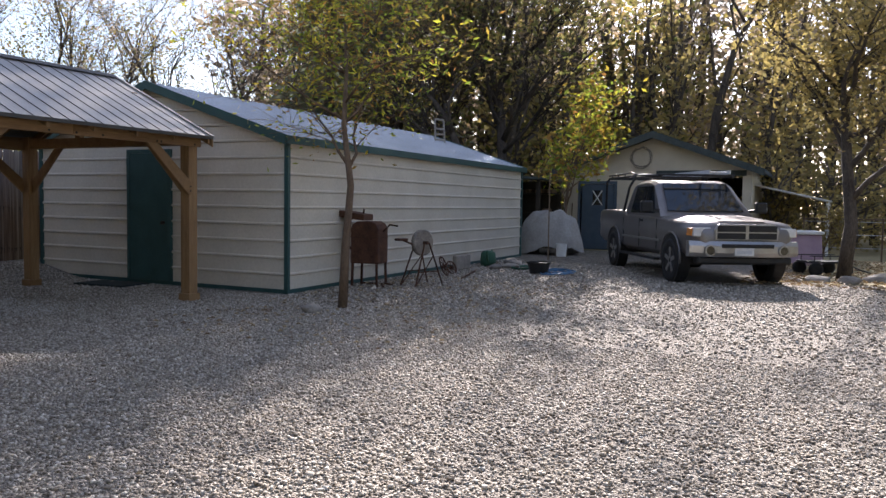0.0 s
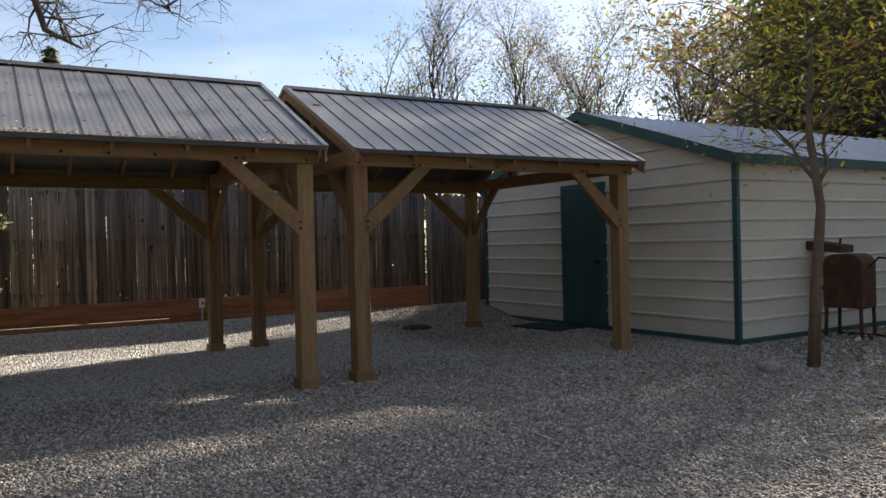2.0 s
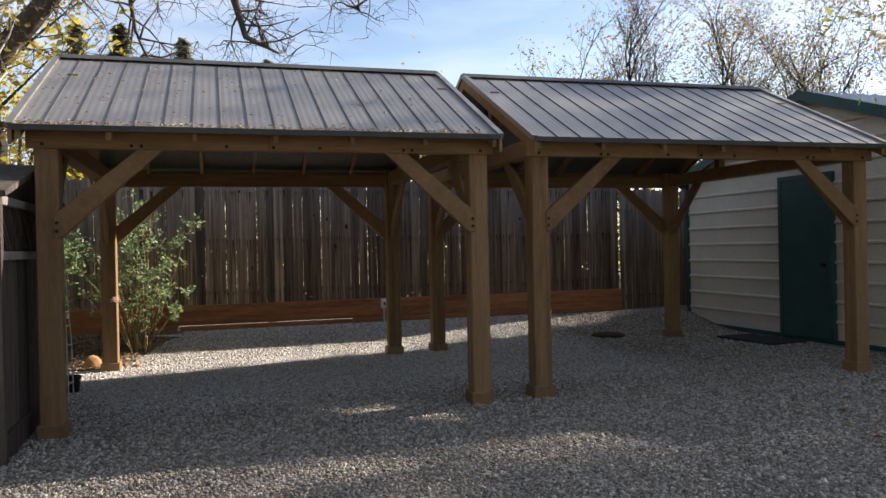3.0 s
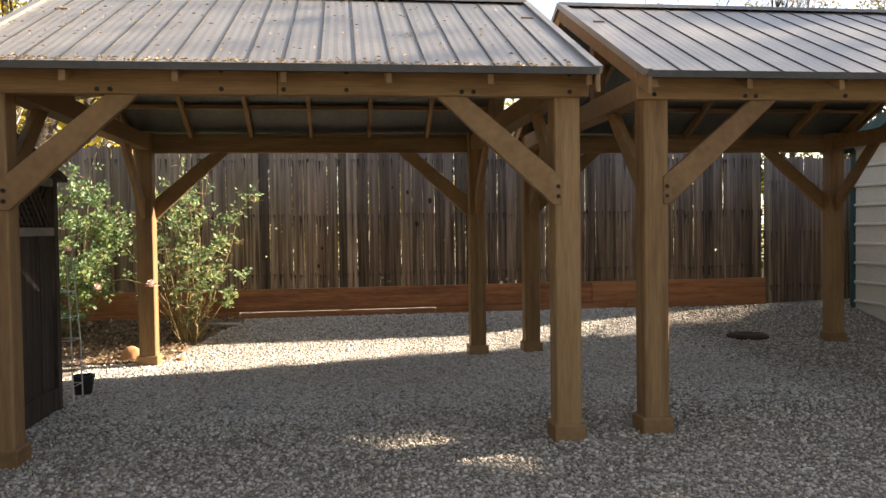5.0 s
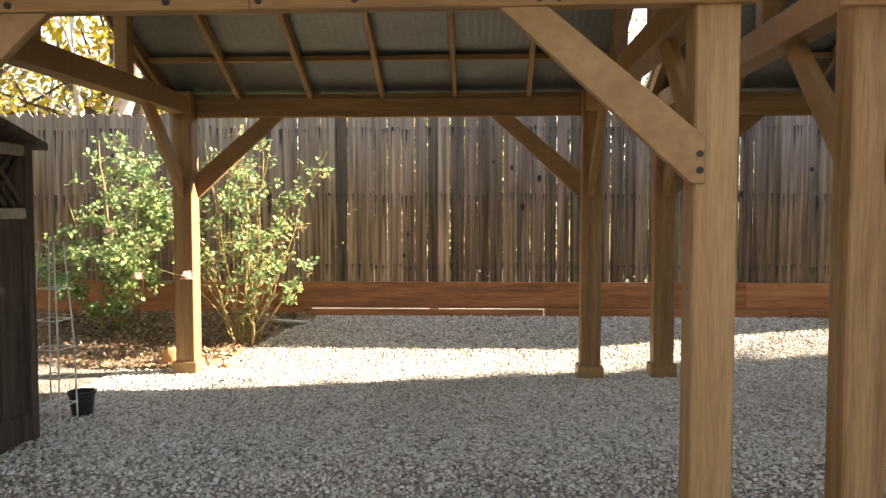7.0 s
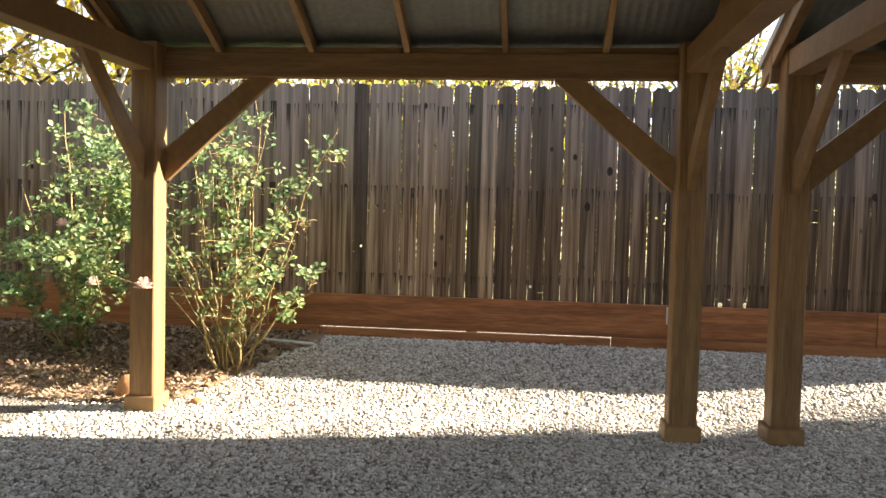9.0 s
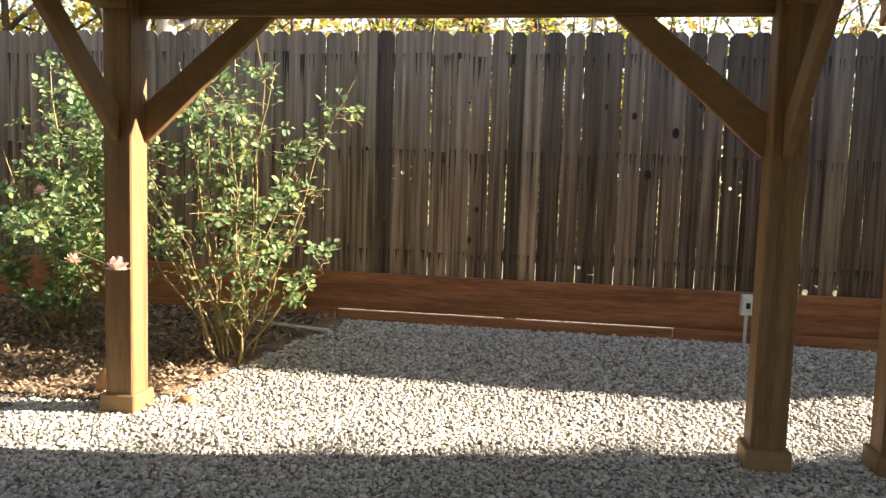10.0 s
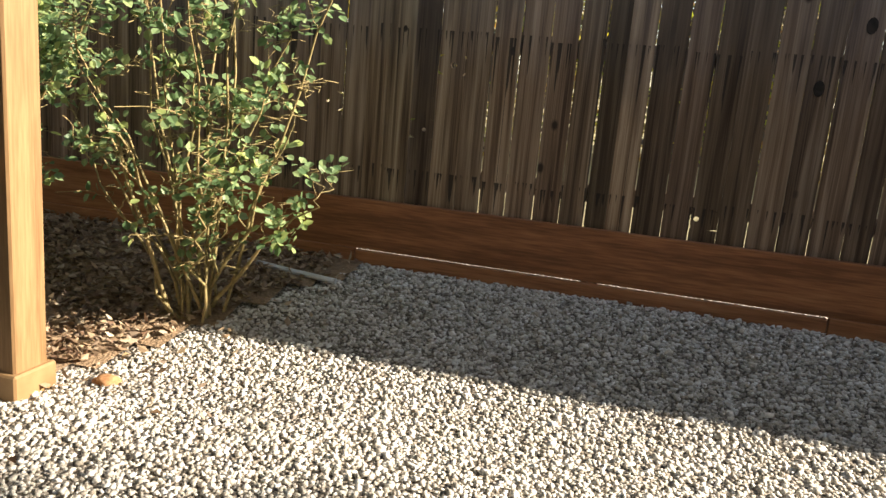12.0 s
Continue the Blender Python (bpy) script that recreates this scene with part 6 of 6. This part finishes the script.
# ---- loose gravel ----
def pebbles(name, label, x0, x1, y0, y1, per_m2, size, seed, mat, keep=None):
    """Crushed stones, each an uneven lump of its own, lying on the ground."""
    rng = np.random.default_rng(seed)
    n = int((x1 - x0) * (y1 - y0) * per_m2)
    px, py = rng.uniform(x0, x1, n), rng.uniform(y0, y1, n)
    if keep:
        ok = np.array([keep(a, b) for a, b in zip(px, py)])
        px, py = px[ok], py[ok]
        n = len(px)
    lump = np.array([(i, j, k) for k in (-1, 1) for j in (-1, 1) for i in (-1, 1)]) * 0.66
    tri = np.array([(0, 2, 3), (0, 3, 1), (4, 5, 7), (4, 7, 6), (0, 1, 5), (0, 5, 4), (2, 6, 7), (2, 7, 3), (0, 4, 6), (0, 6, 2), (1, 3, 7), (1, 7, 5)])
    s = size * np.exp(rng.normal(0, 0.22, n))
    sc = np.stack([s * rng.uniform(0.8, 1.5, n), s * rng.uniform(0.7, 1.1, n), s * rng.uniform(0.5, 0.85, n)], 1)
    v = lump[None] * sc[:, None] * rng.uniform(0.62, 1.3, (n, 8, 3))
    a, b = rng.uniform(0, 6.283, n), rng.normal(0, 0.7, n)
    c, d = np.cos(b)[:, None], np.sin(b)[:, None]
    y, z = v[..., 1] * c - v[..., 2] * d, v[..., 1] * d + v[..., 2] * c
    ca, sa = np.cos(a)[:, None], np.sin(a)[:, None]
    x, y = v[..., 0] * ca - y * sa, v[..., 0] * sa + y * ca
    gz = np.array([ground_z(p, q) for p, q in zip(px, py)])
    v = np.stack([x + px[:, None], y + py[:, None], z + (gz + sc[:, 2] * rng.uniform(0.0, 0.7, n))[:, None]], -1).reshape(-1, 3)
    f = (tri[None] + 8 * np.arange(n)[:, None, None]).reshape(-1, 3)
    me = bpy.data.meshes.new(name)
    me.vertices.add(len(v))
    me.vertices.foreach_set("co", v.ravel())
    me.loops.add(f.size)
    me.loops.foreach_set("vertex_index", f.ravel())
    me.polygons.add(len(f))
    me.polygons.foreach_set("loop_start", np.arange(0, f.size, 3))
    me.update(calc_edges=True)
    me.materials.append(mat)
    return tagged(part(name, me, None), label, "gravel", kind="stuff")


M_PEBBLE = material("crushed_stone", [(0.22, 0.19, 0.15), (0.46, 0.425, 0.365), (0.62, 0.59, 0.53), (0.8, 0.775, 0.73)], 18, rough=0.9, bump=0.3, fine=120, vary=0.55, island=True)


def blend(x, y):
    """An even scatter from 0 to 1."""
    return (math.sin(x * 127.1 + y * 311.7) * 43758.5453) % 1.0


def pale(x, y):
    """How much of the gravel is the pale stone; the rest is darker tan."""
    return ease(0.1, 1.9, y) * (1 - ease(2.0, 3.2, x))


# browner stone, its colour also lowered for the shade over the front yard
M_PEBBLE_TAN = material("tan_shade_toned_stone", [(0.11, 0.09, 0.068), (0.29, 0.248, 0.195), (0.46, 0.412, 0.342), (0.68, 0.635, 0.56)], 18, rough=0.9, bump=0.3, fine=120, vary=0.5, island=True)
pebbles("gravel", "pale crushed stone gravel under the pavilion", -3.8, 3.2, 0.2, 5.06, 3900, 0.0096, 1, M_PEBBLE, keep=lambda x, y: not in_bed(x - 0.05, y) and blend(x, y) < pale(x, y))
pebbles("gravel", "pale crushed stone gravel before the pavilions", -4.2, 5.2, -4.6, 1.8, 1700, 0.0098, 2, M_PEBBLE_TAN, keep=lambda x, y: blend(x, y) > pale(x, y))
pebbles("gravel", "pale crushed stone gravel across the yard", 2.2, 5.3, 1.8, 5.0, 1000, 0.012, 3, M_PEBBLE_TAN, keep=lambda x, y: blend(x, y) > pale(x, y))
pebbles("gravel", "pale crushed stone gravel along the drive", -1.8, 3.5, -8.6, -4.6, 1500, 0.0105, 4, M_PEBBLE_TAN)
pebbles("gravel", "pale crushed stone gravel before the truck", 3.5, 11.0, -9.0, -4.6, 240, 0.016, 6, M_PEBBLE_TAN)
pebbles("gravel", "pale crushed stone gravel beside the shed", 5.2, 14.0, -4.6, -0.7, 200, 0.018, 5, M_PEBBLE_TAN)
